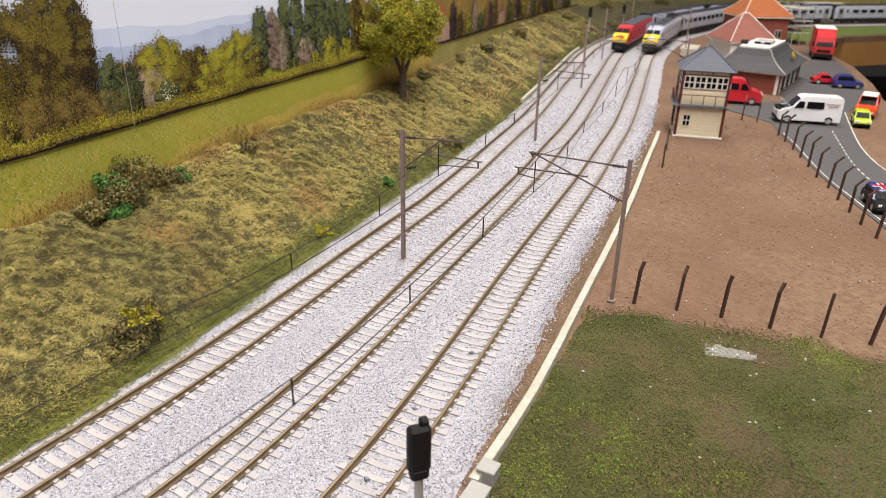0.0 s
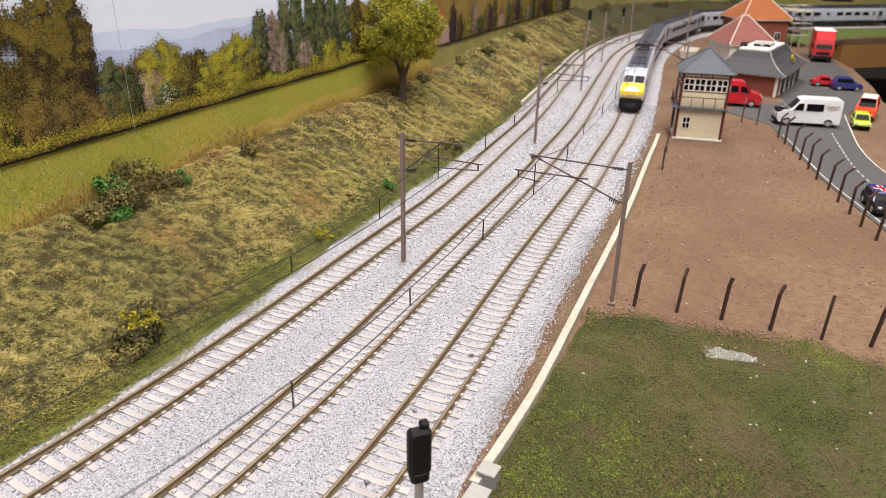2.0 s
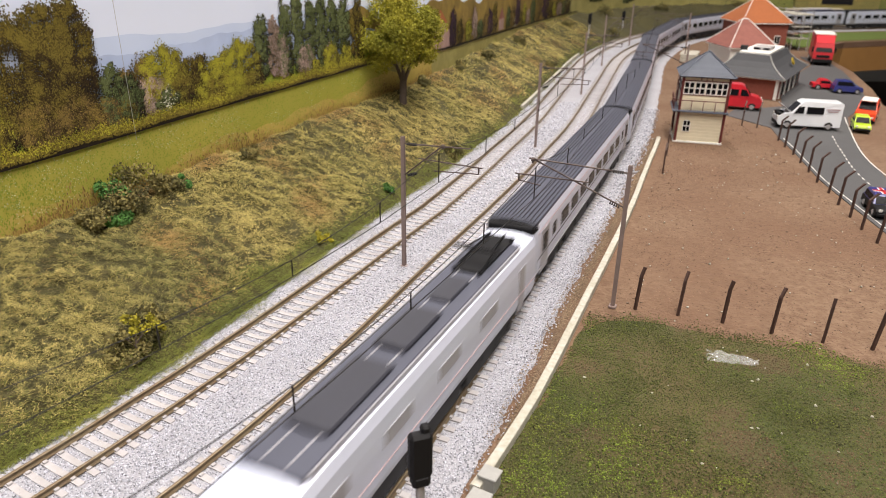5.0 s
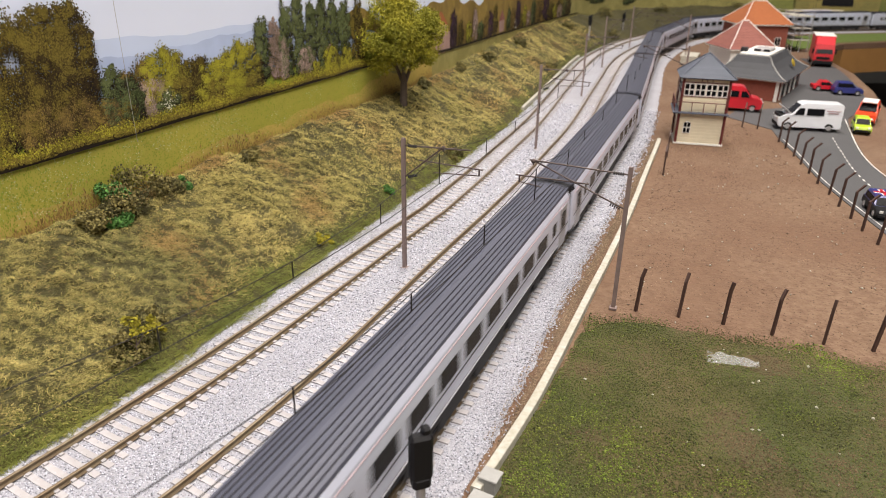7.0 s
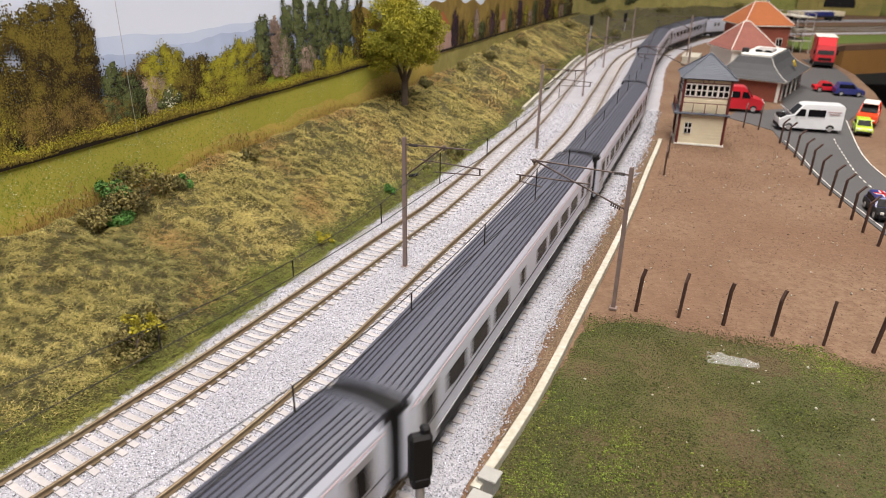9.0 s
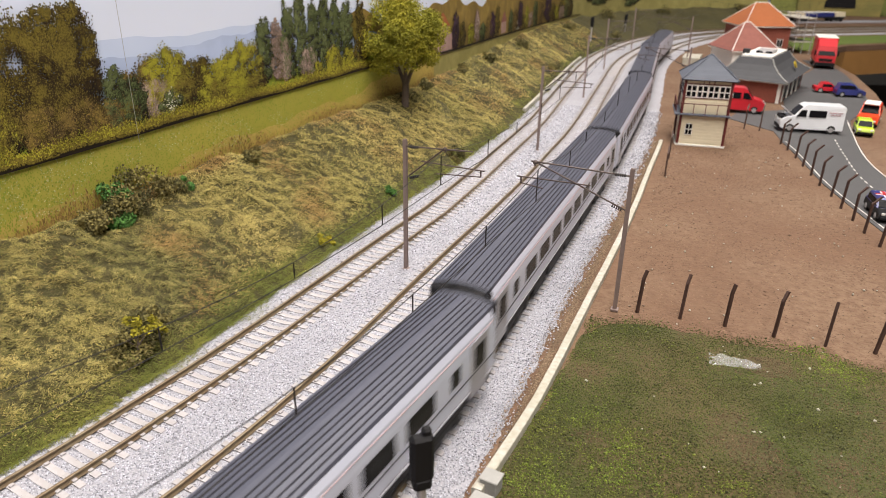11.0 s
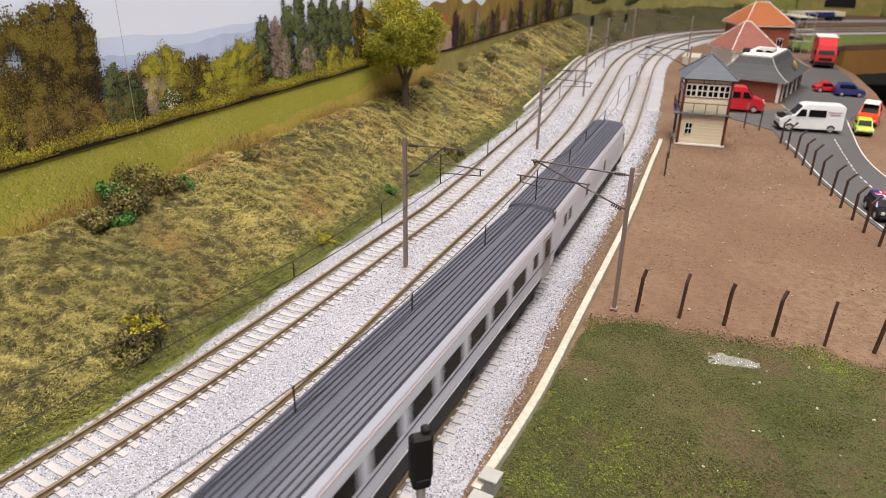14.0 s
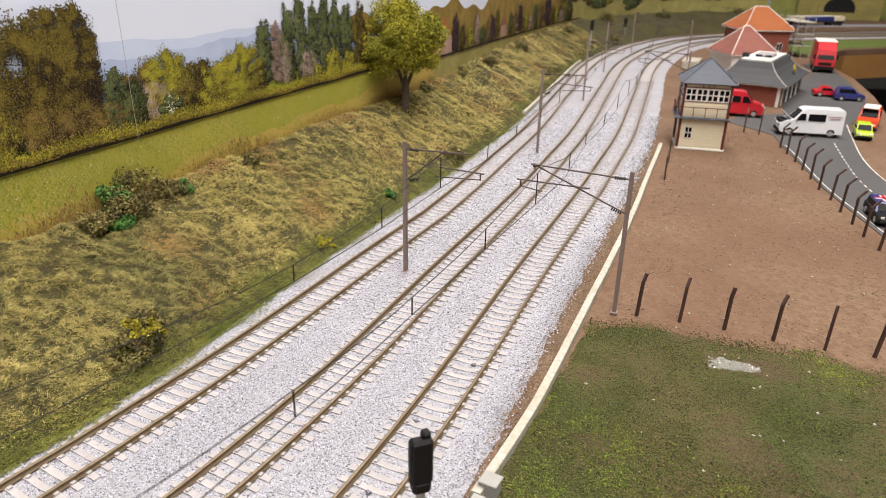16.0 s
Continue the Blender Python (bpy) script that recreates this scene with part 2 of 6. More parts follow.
def bank_z(s, d):
    """Height of the embankment's surface, with its small hollows and tussocks."""
    s, d = np.asarray(s, float), np.asarray(d, float)
    u = np.clip((d - FOOT) / (RIDGE - FOOT), 0, 1.5)
    z = np.where(u < 1, CREST * np.minimum(u, 1) ** 0.85, CREST + (u - 1) * 4)
    x, y, _ = along(s, d)
    lump = wander(x, y, 46, 1) * 3.2 + wander(x, y, 17, 2) * 1.5 + wander(x, y, 8, 3) * 1.0 + wander(x, y, 3.6, 4) * 0.8
    return z + lump * np.minimum(1, u * 6)


RIDGE = 208.0


def bank():
    dd = np.concatenate([[FOOT - 4, FOOT], FOOT + (RIDGE - FOOT) * np.arange(1, 45) / 44, [RIDGE + 8]])
    ss = np.concatenate([np.arange(ZERO - 60, ZERO + 700, 2.2), np.arange(ZERO + 700, ZERO + 2150, 5.0)])
    S, D = np.meshgrid(ss, dd, indexing="ij")
    x, y, _ = along(S.ravel(), D.ravel())
    z = bank_z(S.ravel(), D.ravel()) - 0.6
    z[D.ravel() < FOOT - 1] = -4
    n = len(dd)
    i, j = np.meshgrid(np.arange(len(ss) - 1), np.arange(n - 1), indexing="ij")
    q = (i * n + j).ravel()
    f = np.stack([q, q + n, q + n + 1, q + 1], 1)
    return tagged(raw("embankment", np.stack([x, y, z], 1), f, M_BANK, smooth=True), "grassy olive and straw embankment beside the tracks", "embankment", kind="structure")


BANK = bank()


# ---- tracks ----
def rail_profile(c):
    return [(c - 1.05, 0.02), (c + 1.05, 0.02), (c + 1.05, 0.3), (c + 0.32, 0.5), (c + 0.32, 1.65), (c + 0.58, 1.85), (c + 0.58, 2.4),
            (c + 0.48, 2.5), (c - 0.48, 2.5), (c - 0.58, 2.4), (c - 0.58, 1.85), (c - 0.32, 1.65), (c - 0.32, 0.5), (c - 1.05, 0.3)]


def sleeper_mesh():
    bm = bm_new()
    out = [(-14.4, -1.6), (14.4, -1.6), (14.4, -0.25), (13.8, 0.0), (4.5, 0.0), (3.0, -0.35), (-3.0, -0.35), (-4.5, 0.0), (-13.8, 0.0), (-14.4, -0.25)]
    prism(bm, out, -1.3, 1.3, "y")
    for x in (-10.0, -6.5, 6.5, 10.0):
        box(bm, x, 0, 0.0, 1.3, 1.7, 0.75)
    return to_mesh("sleeper", bm, M_SLEEPER)


SLEEPER = sleeper_mesh()
PITCH = 6.5


def track(d, label):
    x, y, _ = along(0, d)
    t = thing("track", Matrix(), label, "railway track", "tracks", "structure")
    for c in (-8.9, 8.9):
        v, f = sweep([(a, z) for a, z in rail_profile(c)], 4, END - 4, 5, d, True)
        raw("rail", v, f, M_RAIL, t)
    near, far = ZERO + 120, ZERO + 1150
    for s in np.arange(near, far, PITCH):
        x, y, h = along(s, d)
        o = new("sleeper", SLEEPER)
        o.matrix_basis = at(x + 0.1 * random.uniform(-1, 1), y, 0, h + 90 + random.uniform(-0.7, 0.7))
        o.parent = t
    vs, fs = [], []
    base = np.array([[i, j, k] for k in (-1.6, 0.0) for j in (-1.3, 1.3) for i in (-14.4, 14.4)])
    quads = np.array([(4, 5, 7, 6), (0, 1, 5, 4), (2, 6, 7, 3), (0, 4, 6, 2), (1, 3, 7, 5)])
    for n, s in enumerate(np.concatenate([np.arange(6, near - 3, PITCH), np.arange(far, END - 6, PITCH)])):
        x, y, h = along(s, d)
        a = np.radians(h + 90)
        R = np.array([[np.cos(a), -np.sin(a), 0], [np.sin(a), np.cos(a), 0], [0, 0, 1]])
        vs.append(base @ R.T + (x, y, 0))
        fs.append(quads + 8 * n)
    o = raw("far_sleepers", np.vstack(vs), np.vstack(fs), M_SLEEPER, t)
    o["kind"] = "stuff"
    return t


for d in TRACKS:
    track(d, "bronze-coloured rails on pale concrete sleepers")


def slab(bm, pts, thick=0.8):
    """A thin solid panel through coplanar points."""
    v = [Vector(p) for p in pts]
    n = (v[1] - v[0]).cross(v[2] - v[0]).normalized() * thick
    a = [bm.verts.new(p) for p in v]
    b = [bm.verts.new(p - n) for p in v]
    k = len(a)
    bm.faces.new(a)
    bm.faces.new(b[::-1])
    for i in range(k):
        bm.faces.new((a[i], b[i], b[(i + 1) % k], a[(i + 1) % k]))


# ---- trains: local x points along the vehicle, z = 0 on the rail head ----
def skin(stations, outline):
    """A hull through cross-sections: stations of (x, half width, bottom, top), outline of (-1..1, 0..1)."""
    bm = bm_new()
    rings = [[bm.verts.new((x, u * hw, lo + (hi - lo) * v)) for u, v in outline] for x, hw, lo, hi in stations]
    n = len(outline)
    for a, b in zip(rings, rings[1:]):
        for i in range(n):
            bm.faces.new((a[i], a[(i + 1) % n], b[(i + 1) % n], b[i]))
    bm.faces.new(rings[0])
    bm.faces.new(rings[-1][::-1])
    bmesh.ops.recalc_face_normals(bm, faces=bm.faces)
    return bm


SHELL = [(-0.93, 0), (0.93, 0), (1.0, 0.12), (1.0, 0.50), (0.985, 0.64), (0.95, 0.78), (0.86, 0.885), (0.45, 0.918), (0.0, 0.93),
         (-0.45, 0.918), (-0.86, 0.885), (-0.95, 0.78), (-0.985, 0.64), (-1.0, 0.50), (-1.0, 0.12)]
HALF, TOP, LOW = 14.4, 45.5, 12.0
CAB = 43.8


def wheelset(bm, x):
    for y in (-8.9, 8.9):
        rod(bm, (x, y - 1.2, 6.1), (x, y + 1.2, 6.1), 6.1, 16)
    rod(bm, (x, -8, 6.1), (x, 8, 6.1), 1.2, 6)


def bogie(t, x):
    bm = bm_new()
    for y in (-11.6, 11.6):
        box(bm, x, y, 4.5, 38, 1.6, 3.4, 0.5)
        for k in (-16, 16):
            box(bm, x + k, y, 3.2, 6, 2.4, 5.5, 0.5)
        box(bm, x, y, 2.8, 9, 2.2, 3, 0.4)
    box(bm, x, 0, 6, 10, 23.5, 3)
    b = part("bogie", bm, M_UNDER, t, "dark grey bogie frame")
    for k in (-16, 16):
        bm = bm_new()
        wheelset(bm, x + k)
        part("wheelset", bm, M_UNDER, b)


def side_panel(t, name, x0, x1, z0, z1, m, y=HALF, lean=0.0, label="", both=True):
    """A thin panel proud of the body side."""
    for sy in ((-1, 1) if both else (-1,)):
        bm = bm_new()
        o = [(x0, z0), (x1, z0), (x1, z1), (x0, z1)]
        a = [bm.verts.new((u, sy * (y + 0.25 - lean * (v - z0)), v)) for u, v in o]
        b = [bm.verts.new((u, sy * (y - 0.8 - lean * (v - z0)), v)) for u, v in o]
        for i in range(4):
            bm.faces.new((a[i], a[(i + 1) % 4], b[(i + 1) % 4], b[i]))
        bm.faces.new(a)
        bmesh.ops.recalc_face_normals(bm, faces=bm.faces)
        bmesh.ops.bevel(bm, geom=[e for e in bm.edges if abs(e.verts[0].co.y) > y - 0.1 - abs(lean) * 30 and abs(e.verts[1].co.y) > y - 0.1 - abs(lean) * 30
                                  and (e.verts[0].co - e.verts[1].co).length > 2], offset=0.12, segments=1, affect="EDGES")
        part(name, bm, m, t, label)


def ribbed_roof(t, x0, x1, ribs=True, top=TOP):
    bm = skin([(x0, HALF, LOW, top + 0.5), (x1, HALF, LOW, top + 0.5)],
              [(0.88, 0.85), (0.85, 0.889), (0.45, 0.922), (0.0, 0.935), (-0.45, 0.922), (-0.85, 0.889), (-0.88, 0.85), (0, 0.8)])
    r = part("roof", bm, M_ROOF, t, "dark grey ribbed roof")
    for e, o in ((x0, -1), (x1, 1)):
        if ribs and (o < 0 or t.name.startswith("railway")):
            q = skin([(e - o * 2.6, HALF + 0.15, LOW, top + 0.4), (e + o * 1.62, HALF - 0.9, LOW, top - 0.6)],
                     [(0.95, 0.80), (0.86, 0.897), (0.45, 0.928), (0.0, 0.94), (-0.45, 0.928), (-0.86, 0.897), (-0.95, 0.80)])
            part("roof_end", q, M_BLACK, r)
    if ribs:
        for y in (-10.6, -8.6, -6.4, -4.2, -2.0, 2.0, 4.2, 6.4, 8.6, 10.6):
            z = LOW + (top + 0.5 - LOW) * np.interp(abs(y) / HALF, [0, 0.45, 0.85], [0.935, 0.922, 0.889])
            bm = bm_new()
            box(bm, (x0 + x1) / 2, y, z - 0.45, x1 - x0 - 7, 0.5, 0.95, 0.15)
            part("rib", bm, M_RIB, r)


M_RIB = mat("roof_rib", (0.035, 0.036, 0.05), 0.5, grain=120, amount=0.1)
M_DOOR = mat("door_grey", (0.33, 0.33, 0.37), 0.4, grain=80, amount=0.05, coat=0.1)
M_LINE = mat("red_lining", (0.46, 0.33, 0.36), 0.5, grain=80, amount=0.05)
M_SCREEN = mat("windscreen", (0.02, 0.02, 0.022), 0.1, grain=50, amount=0.02, coat=0.6)
M_LAMPCASE = mat("lamp_case", (0.30, 0.19, 0.03), 0.5, grain=80, amount=0.1)
M_LAMPG = mat("lamp_glass", (0.7, 0.7, 0.68), 0.2, grain=50, amount=0.02)


def underframe(t, length, skirt=8):
    bm = bm_new()
    box(bm, 0, 0, 8.6, length - 6, 25.6, 3.6)
    for k, w in ((-58, 34), (-16, 40), (26, 34), (60, 24)):
        box(bm, k, 0, 2.4, w, 25.0, 6.8, 0.6)
    part("underframe", bm, M_UNDER, t, "dark grey underframe boxes")


def coach(buffet=False):
    t = thing("railway_coach", Matrix(), "silver model railway coach with dark ribbed roof on the near track", "railway coach", "coaches of the silver train")
    L = 302.0 / 2
    part("body", skin([(-L, HALF - 1.2, LOW, TOP - 1.0), (-L + 2.5, HALF, LOW, TOP), (L - 2.5, HALF, LOW, TOP), (L, HALF - 1.2, LOW, TOP - 1.0)], SHELL),
         M_SILVER, t)
    ribbed_roof(t, -L + 1.5, L - 1.5)
    wins = [(k * 25.5 - 89.25, 18.5) for k in range(8)]
    if buffet:
        wins = [(k * 25.5 - 89.25, 18.5) for k in (0, 1, 2, 3)] + [(22, 8), (54, 20), (82, 20), (106, 14)]
    for x, w in wins:
        side_panel(t, "window", x - w / 2, x + w / 2, 24.2, 32.0, M_GLASS, lean=0.02, label="dark tinted carriage window")
    for sx in (-1, 1):
        side_panel(t, "door", sx * 134 - 7.5, sx * 134 + 7.5, 11.5, 36, M_DOOR, lean=0.012, label="grey sliding passenger door")
        side_panel(t, "door_window", sx * 134 - 4, sx * 134 + 4, 23.5, 33, M_GLASS, HALF + 0.25, lean=0.012)
        side_panel(t, "vestibule_window", sx * 114 - 3.5, sx * 114 + 3.5, 25, 32, M_GLASS, lean=0.012)
    side_panel(t, "lining", -L + 4, L - 4, 36.6, 36.9, M_LINE, HALF - 0.62, lean=0.0, label="thin red lining")
    side_panel(t, "waist_line", -L + 4, L - 4, 21.6, 22.1, M_RIB, lean=0.0, label="dark line below the windows")
    side_panel(t, "skirt_line", -L + 4, L - 4, 14.4, 14.8, M_DOOR, lean=0.0)
    for sx in (-1, 1):
        bm = bm_new()
        box(bm, sx * (L + 1.6), 0, 11, 3.4, 24.5, 31.2, 0.8)
        part("gangway", bm, M_BLACK, t, "black corridor bellows")
        bogie(t, sx * 104)
    underframe(t, 2 * L)
    return t


def nose(t, L, colour):
    """Raked cab end of a locomotive at +x."""
    w = 12.3
    bm = bm_new()
    slab(bm, [(L + 0.9, -w, 16.0), (L + 0.9, w, 16.0), (L + 0.6, w + 0.5, 22.8), (L + 0.6, -w - 0.5, 22.8)], 1.8)
    slab(bm, [(L + 0.6, -w - 0.5, 22.8), (L + 0.6, w + 0.5, 22.8), (L - 14.6, w - 0.1, 29.9), (L - 14.6, -w + 0.1, 29.9)], 1.8)
    n = part("nose", bm, colour, t, "bright yellow warning panel")
    board = bm_new()
    box(board, L + 0.9, 0, 17.0, 0.9, 10.5, 2.6, 0.3)
    part("number_board", board, M_DOOR, n)
    for y0, y1 in ((-11.5, -0.5), (0.5, 11.5)):
        bm = bm_new()
        o = [(L - 15.6, y0, 30.5), (L - 15.6, y1, 30.5), (L - 25.2, y1 * 0.95, 35.9), (L - 25.2, y0 * 0.95, 35.9)]
        a = [bm.verts.new((x + 0.2, y, z + 0.3)) for x, y, z in o]
        b = [bm.verts.new((x - 1.2, y, z - 2.2)) for x, y, z in o]
        for i in range(4):
            bm.faces.new((a[i], a[(i + 1) % 4], b[(i + 1) % 4], b[i]))
        bm.faces.new(a)
        bmesh.ops.recalc_face_normals(bm, faces=bm.faces)
        part("windscreen", bm, M_SCREEN, t, "dark split windscreen")
    bm = bm_new()
    box(bm, L - 3.6, 0, 2.2, 9.5, 25.2, 13.6, 1.6)
    b = part("buffer_beam", bm, M_BLACK, t, "black coupling fairing")
    bm = bm_new()
    box(bm, L + 1.2, 0, 5.0, 1.2, 11, 4.6, 0.4)
    part("coupling_panel", bm, M_UNDER, b)
    for y in (-9.2, 9.2):
        bm = bm_new()
        box(bm, L + 1.0, y, 16.9, 1.4, 5.4, 2.6, 0.4)
        h = part("headlight", bm, M_LAMPCASE, t)
        bm = bm_new()
        for k in (-1.3, 1.3):
            rod(bm, (L + 1.5, y + k, 18.2), (L + 1.95, y + k, 18.2), 0.95, 10)
        part("lens", bm, M_LAMPG, h)


def cab_body(L, low=11.5):
    """Body of a vehicle with a raked cab at +x and a blunt end at -x."""
    return skin([(-L, HALF - 1.3, low, CAB - 1), (-L + 3, HALF, low, CAB), (L - 70, HALF, low, CAB), (L - 53, HALF, low, CAB - 0.9), (L - 40, HALF - 0.2, low, CAB - 2.4),
                 (L - 31, HALF - 0.4, low, CAB - 4.2), (L - 25, HALF - 0.6, low, 37.2), (L - 15, HALF - 0.9, low, 31.2), (L - 3, HALF - 1.0, low, 25.8), (L, HALF - 1.7, low + 3, 24.0)], SHELL)


def electric_loco():
    t = thing("electric_locomotive", Matrix(), "silver electric locomotive with yellow nose and roof pantograph", "locomotive")
    L = 253 / 2
    part("body", cab_body(L), M_SILVER, t)
    nose(t, L, M_YELLOW)
    bm = bm_new()
    box(bm, -20, 0, 40.2, 175, 21, 1.7, 0.4)
    r = part("roof", bm, M_ROOF, t, "dark grey roof well")
    for y in (-11.2, -4.2, 4.2, 11.2):
        bm = bm_new()
        box(bm, -20, y, 39.6, 170, 0.8, 2.7, 0.3)
        part("roof_rail", bm, M_DOOR, r)
    for x, w, l, h in ((30, 15, 40, 2.0), (-14, 13, 30, 2.4), (-50, 10, 22, 1.6)):
        bm = bm_new()
        box(bm, x, 0, 41.7, l, w, h, 0.6)
        part("roof_hatch", bm, M_RIB, r)
    bm = bm_new()
    for y in (-6, 6):
        rod(bm, (-72, y, 44), (-105, y * 0.6, 47), 0.5)
        rod(bm, (-105, y * 0.6, 47), (-78, y, 49), 0.4)
        rod(bm, (-68, y, 41), (-68, y, 44.5), 0.9)
        rod(bm, (-108, y, 41), (-108, y, 44.5), 0.9)
    rod(bm, (-78, -11, 49), (-78, 11, 49), 0.5)
    rod(bm, (-81, -11, 49), (-81, 11, 49), 0.5)
    box(bm, -90, 0, 42.0, 44, 13, 1, 0.3)
    part("pantograph", bm, M_BLACK, t, "folded dark roof pantograph")
    for x in (-60, -20, 20, 60):
        side_panel(t, "grille", x - 9, x + 9, 26, 31.5, M_DOOR, lean=0.012)
    side_panel(t, "cab_door", L - 44, L - 36, 11, 33, M_DOOR, lean=0.012)
    side_panel(t, "cab_window", L - 33, L - 26, 25.5, 31, M_SCREEN, lean=0.02)
    side_panel(t, "cab_door", -L + 20, -L + 28, 11, 33, M_DOOR, lean=0.012)
    side_panel(t, "lining", -L + 5, L - 36, 19.2, 19.5, M_LINE)
    bogie(t, -76)
    bogie(t, 76)
    underframe(t, 2 * L)
    return t


def blunt_end(t, L):
    """Steep driving end of the luggage van at +x: yellow panel, split screen, lamps and coupling fairing."""
    bm = bm_new()
    slab(bm, [(L + 0.9, -11.2, 15.0), (L + 0.9, 11.2, 15.0), (L + 0.7, 11.2, 26.0), (L + 0.7, -11.2, 26.0)], 1.4)
    part("nose", bm, M_YELLOW, t, "yellow warning panel")
    for y0, y1 in ((-10.4, -0.5), (0.5, 10.4)):
        bm = bm_new()
        slab(bm, [(L + 0.6, y0, 26.6), (L + 0.6, y1, 26.6), (L - 3.4, y1, 34.2), (L - 3.4, y0, 34.2)], 1.6)
        part("windscreen", bm, M_SCREEN, t, "dark split windscreen")
    bm = bm_new()
    box(bm, L - 3.6, 0, 2.2, 9.0, 24.5, 12.4, 1.6)
    part("buffer_beam", bm, M_BLACK, t, "black coupling fairing")
    for y in (-8.6, 8.6):
        bm = bm_new()
        rod(bm, (L + 0.6, y, 18.0), (L + 1.6, y, 18.0), 1.3, 10)
        part("tail_lamp", bm, M_LAMPG, t)


def driving_van():
    t = thing("driving_van", Matrix(), "silver luggage van with sloping driving cab at the tail", "railway coach")
    L = 248 / 2
    low = 11.5
    part("body", skin([(-L, HALF - 1.3, low, CAB - 1), (-L + 3, HALF, low, CAB), (L - 22, HALF, low, CAB), (L - 12, HALF - 0.3, low, CAB - 1.2), (L - 6, HALF - 0.8, low, CAB - 4.0),
                       (L - 2, HALF - 1.4, low, 34.0), (L, HALF - 2.2, low + 2, 29.0)], SHELL), M_SILVER, t)
    blunt_end(t, L)
    ribbed_roof(t, -L + 1.5, L - 17, True, CAB)
    for x in (-96, -84, -36, 24):
        side_panel(t, "window", x - 4, x + 4, 22.5, 31, M_DOOR, lean=0.012)
        side_panel(t, "window_pane", x - 3, x + 1, 23.3, 30.2, M_GLASS, HALF + 0.2, lean=0.012)
    side_panel(t, "cab_window", L - 20, L - 13, 26, 32, M_SCREEN, lean=0.02)
    side_panel(t, "lining", -L + 4, L - 40, 35.2, 35.5, M_LINE, HALF - 0.62, lean=0.0, label="thin red lining")
    side_panel(t, "waist_line", -L + 4, L - 34, 17.4, 17.7, M_DOOR, lean=0.0)
    bm = bm_new()
    box(bm, -L - 1.6, 0, 11, 3.4, 22, 29, 0.8)
    part("gangway", bm, M_BLACK, t, "black corridor bellows")
    bogie(t, -80)
    bogie(t, 80)
    underframe(t, 2 * L)
    return t


def red_loco():
    t = thing("red_power_car", Matrix(), "red locomotive with yellow end and grey roof on the middle track", "locomotive")
    L = 240 / 2
    part("body", cab_body(L), M_RED, t)
    nose(t, L, M_YELLOW)
    ribbed_roof(t, -L + 2, L - 54, False, CAB)
    side_panel(t, "band", -L + 6, -L + 70, 12, 31, M_SILVER, lean=0.012)
    side_panel(t, "cab_window", L - 34, L - 27, 25.5, 31, M_SCREEN, lean=0.02)
    bogie(t, -76)
    bogie(t, 76)
    underframe(t, 2 * L)
    return t


TRAIN = []                       # vehicle, distance of its middle behind the front, turned round
SECOND = []


def trains():
    TRAIN.append((electric_loco(), 126.5, False))
    for k in range(8):
        TRAIN.append((coach(k == 3), 257 + 307 * k + 153.5, False))
    TRAIN.append((driving_van(), 257 + 307 * 8 + 126, True))
    SECOND.append((red_loco(), 120, True))
    for k in range(2):
        c = coach()
        tagged(c, "silver model railway coach with dark ribbed roof behind a red locomotive", "railway coach", "coaches of the red train")
        SECOND.append((c, 244 + 307 * k + 153.5, True))


trains()


# ---- beside the line: overhead wires, kerb, posts, signal ----
M_WIRE = mat("wire_black", (0.02, 0.018, 0.017), 0.5, 0.3, grain=200, amount=0.1)
M_ARM = mat("arm_steel", (0.10, 0.075, 0.07), 0.5, 0.3, grain=300, amount=0.2)
M_GREYBOX = mat("grey_cast", (0.33, 0.33, 0.32), 0.75, grain=400, amount=0.15, bump=0.2)
M_POLE = mat("pale_pole", (0.42, 0.41, 0.42), 0.5, 0.3, grain=200, amount=0.1)
CONTACT = 56.0


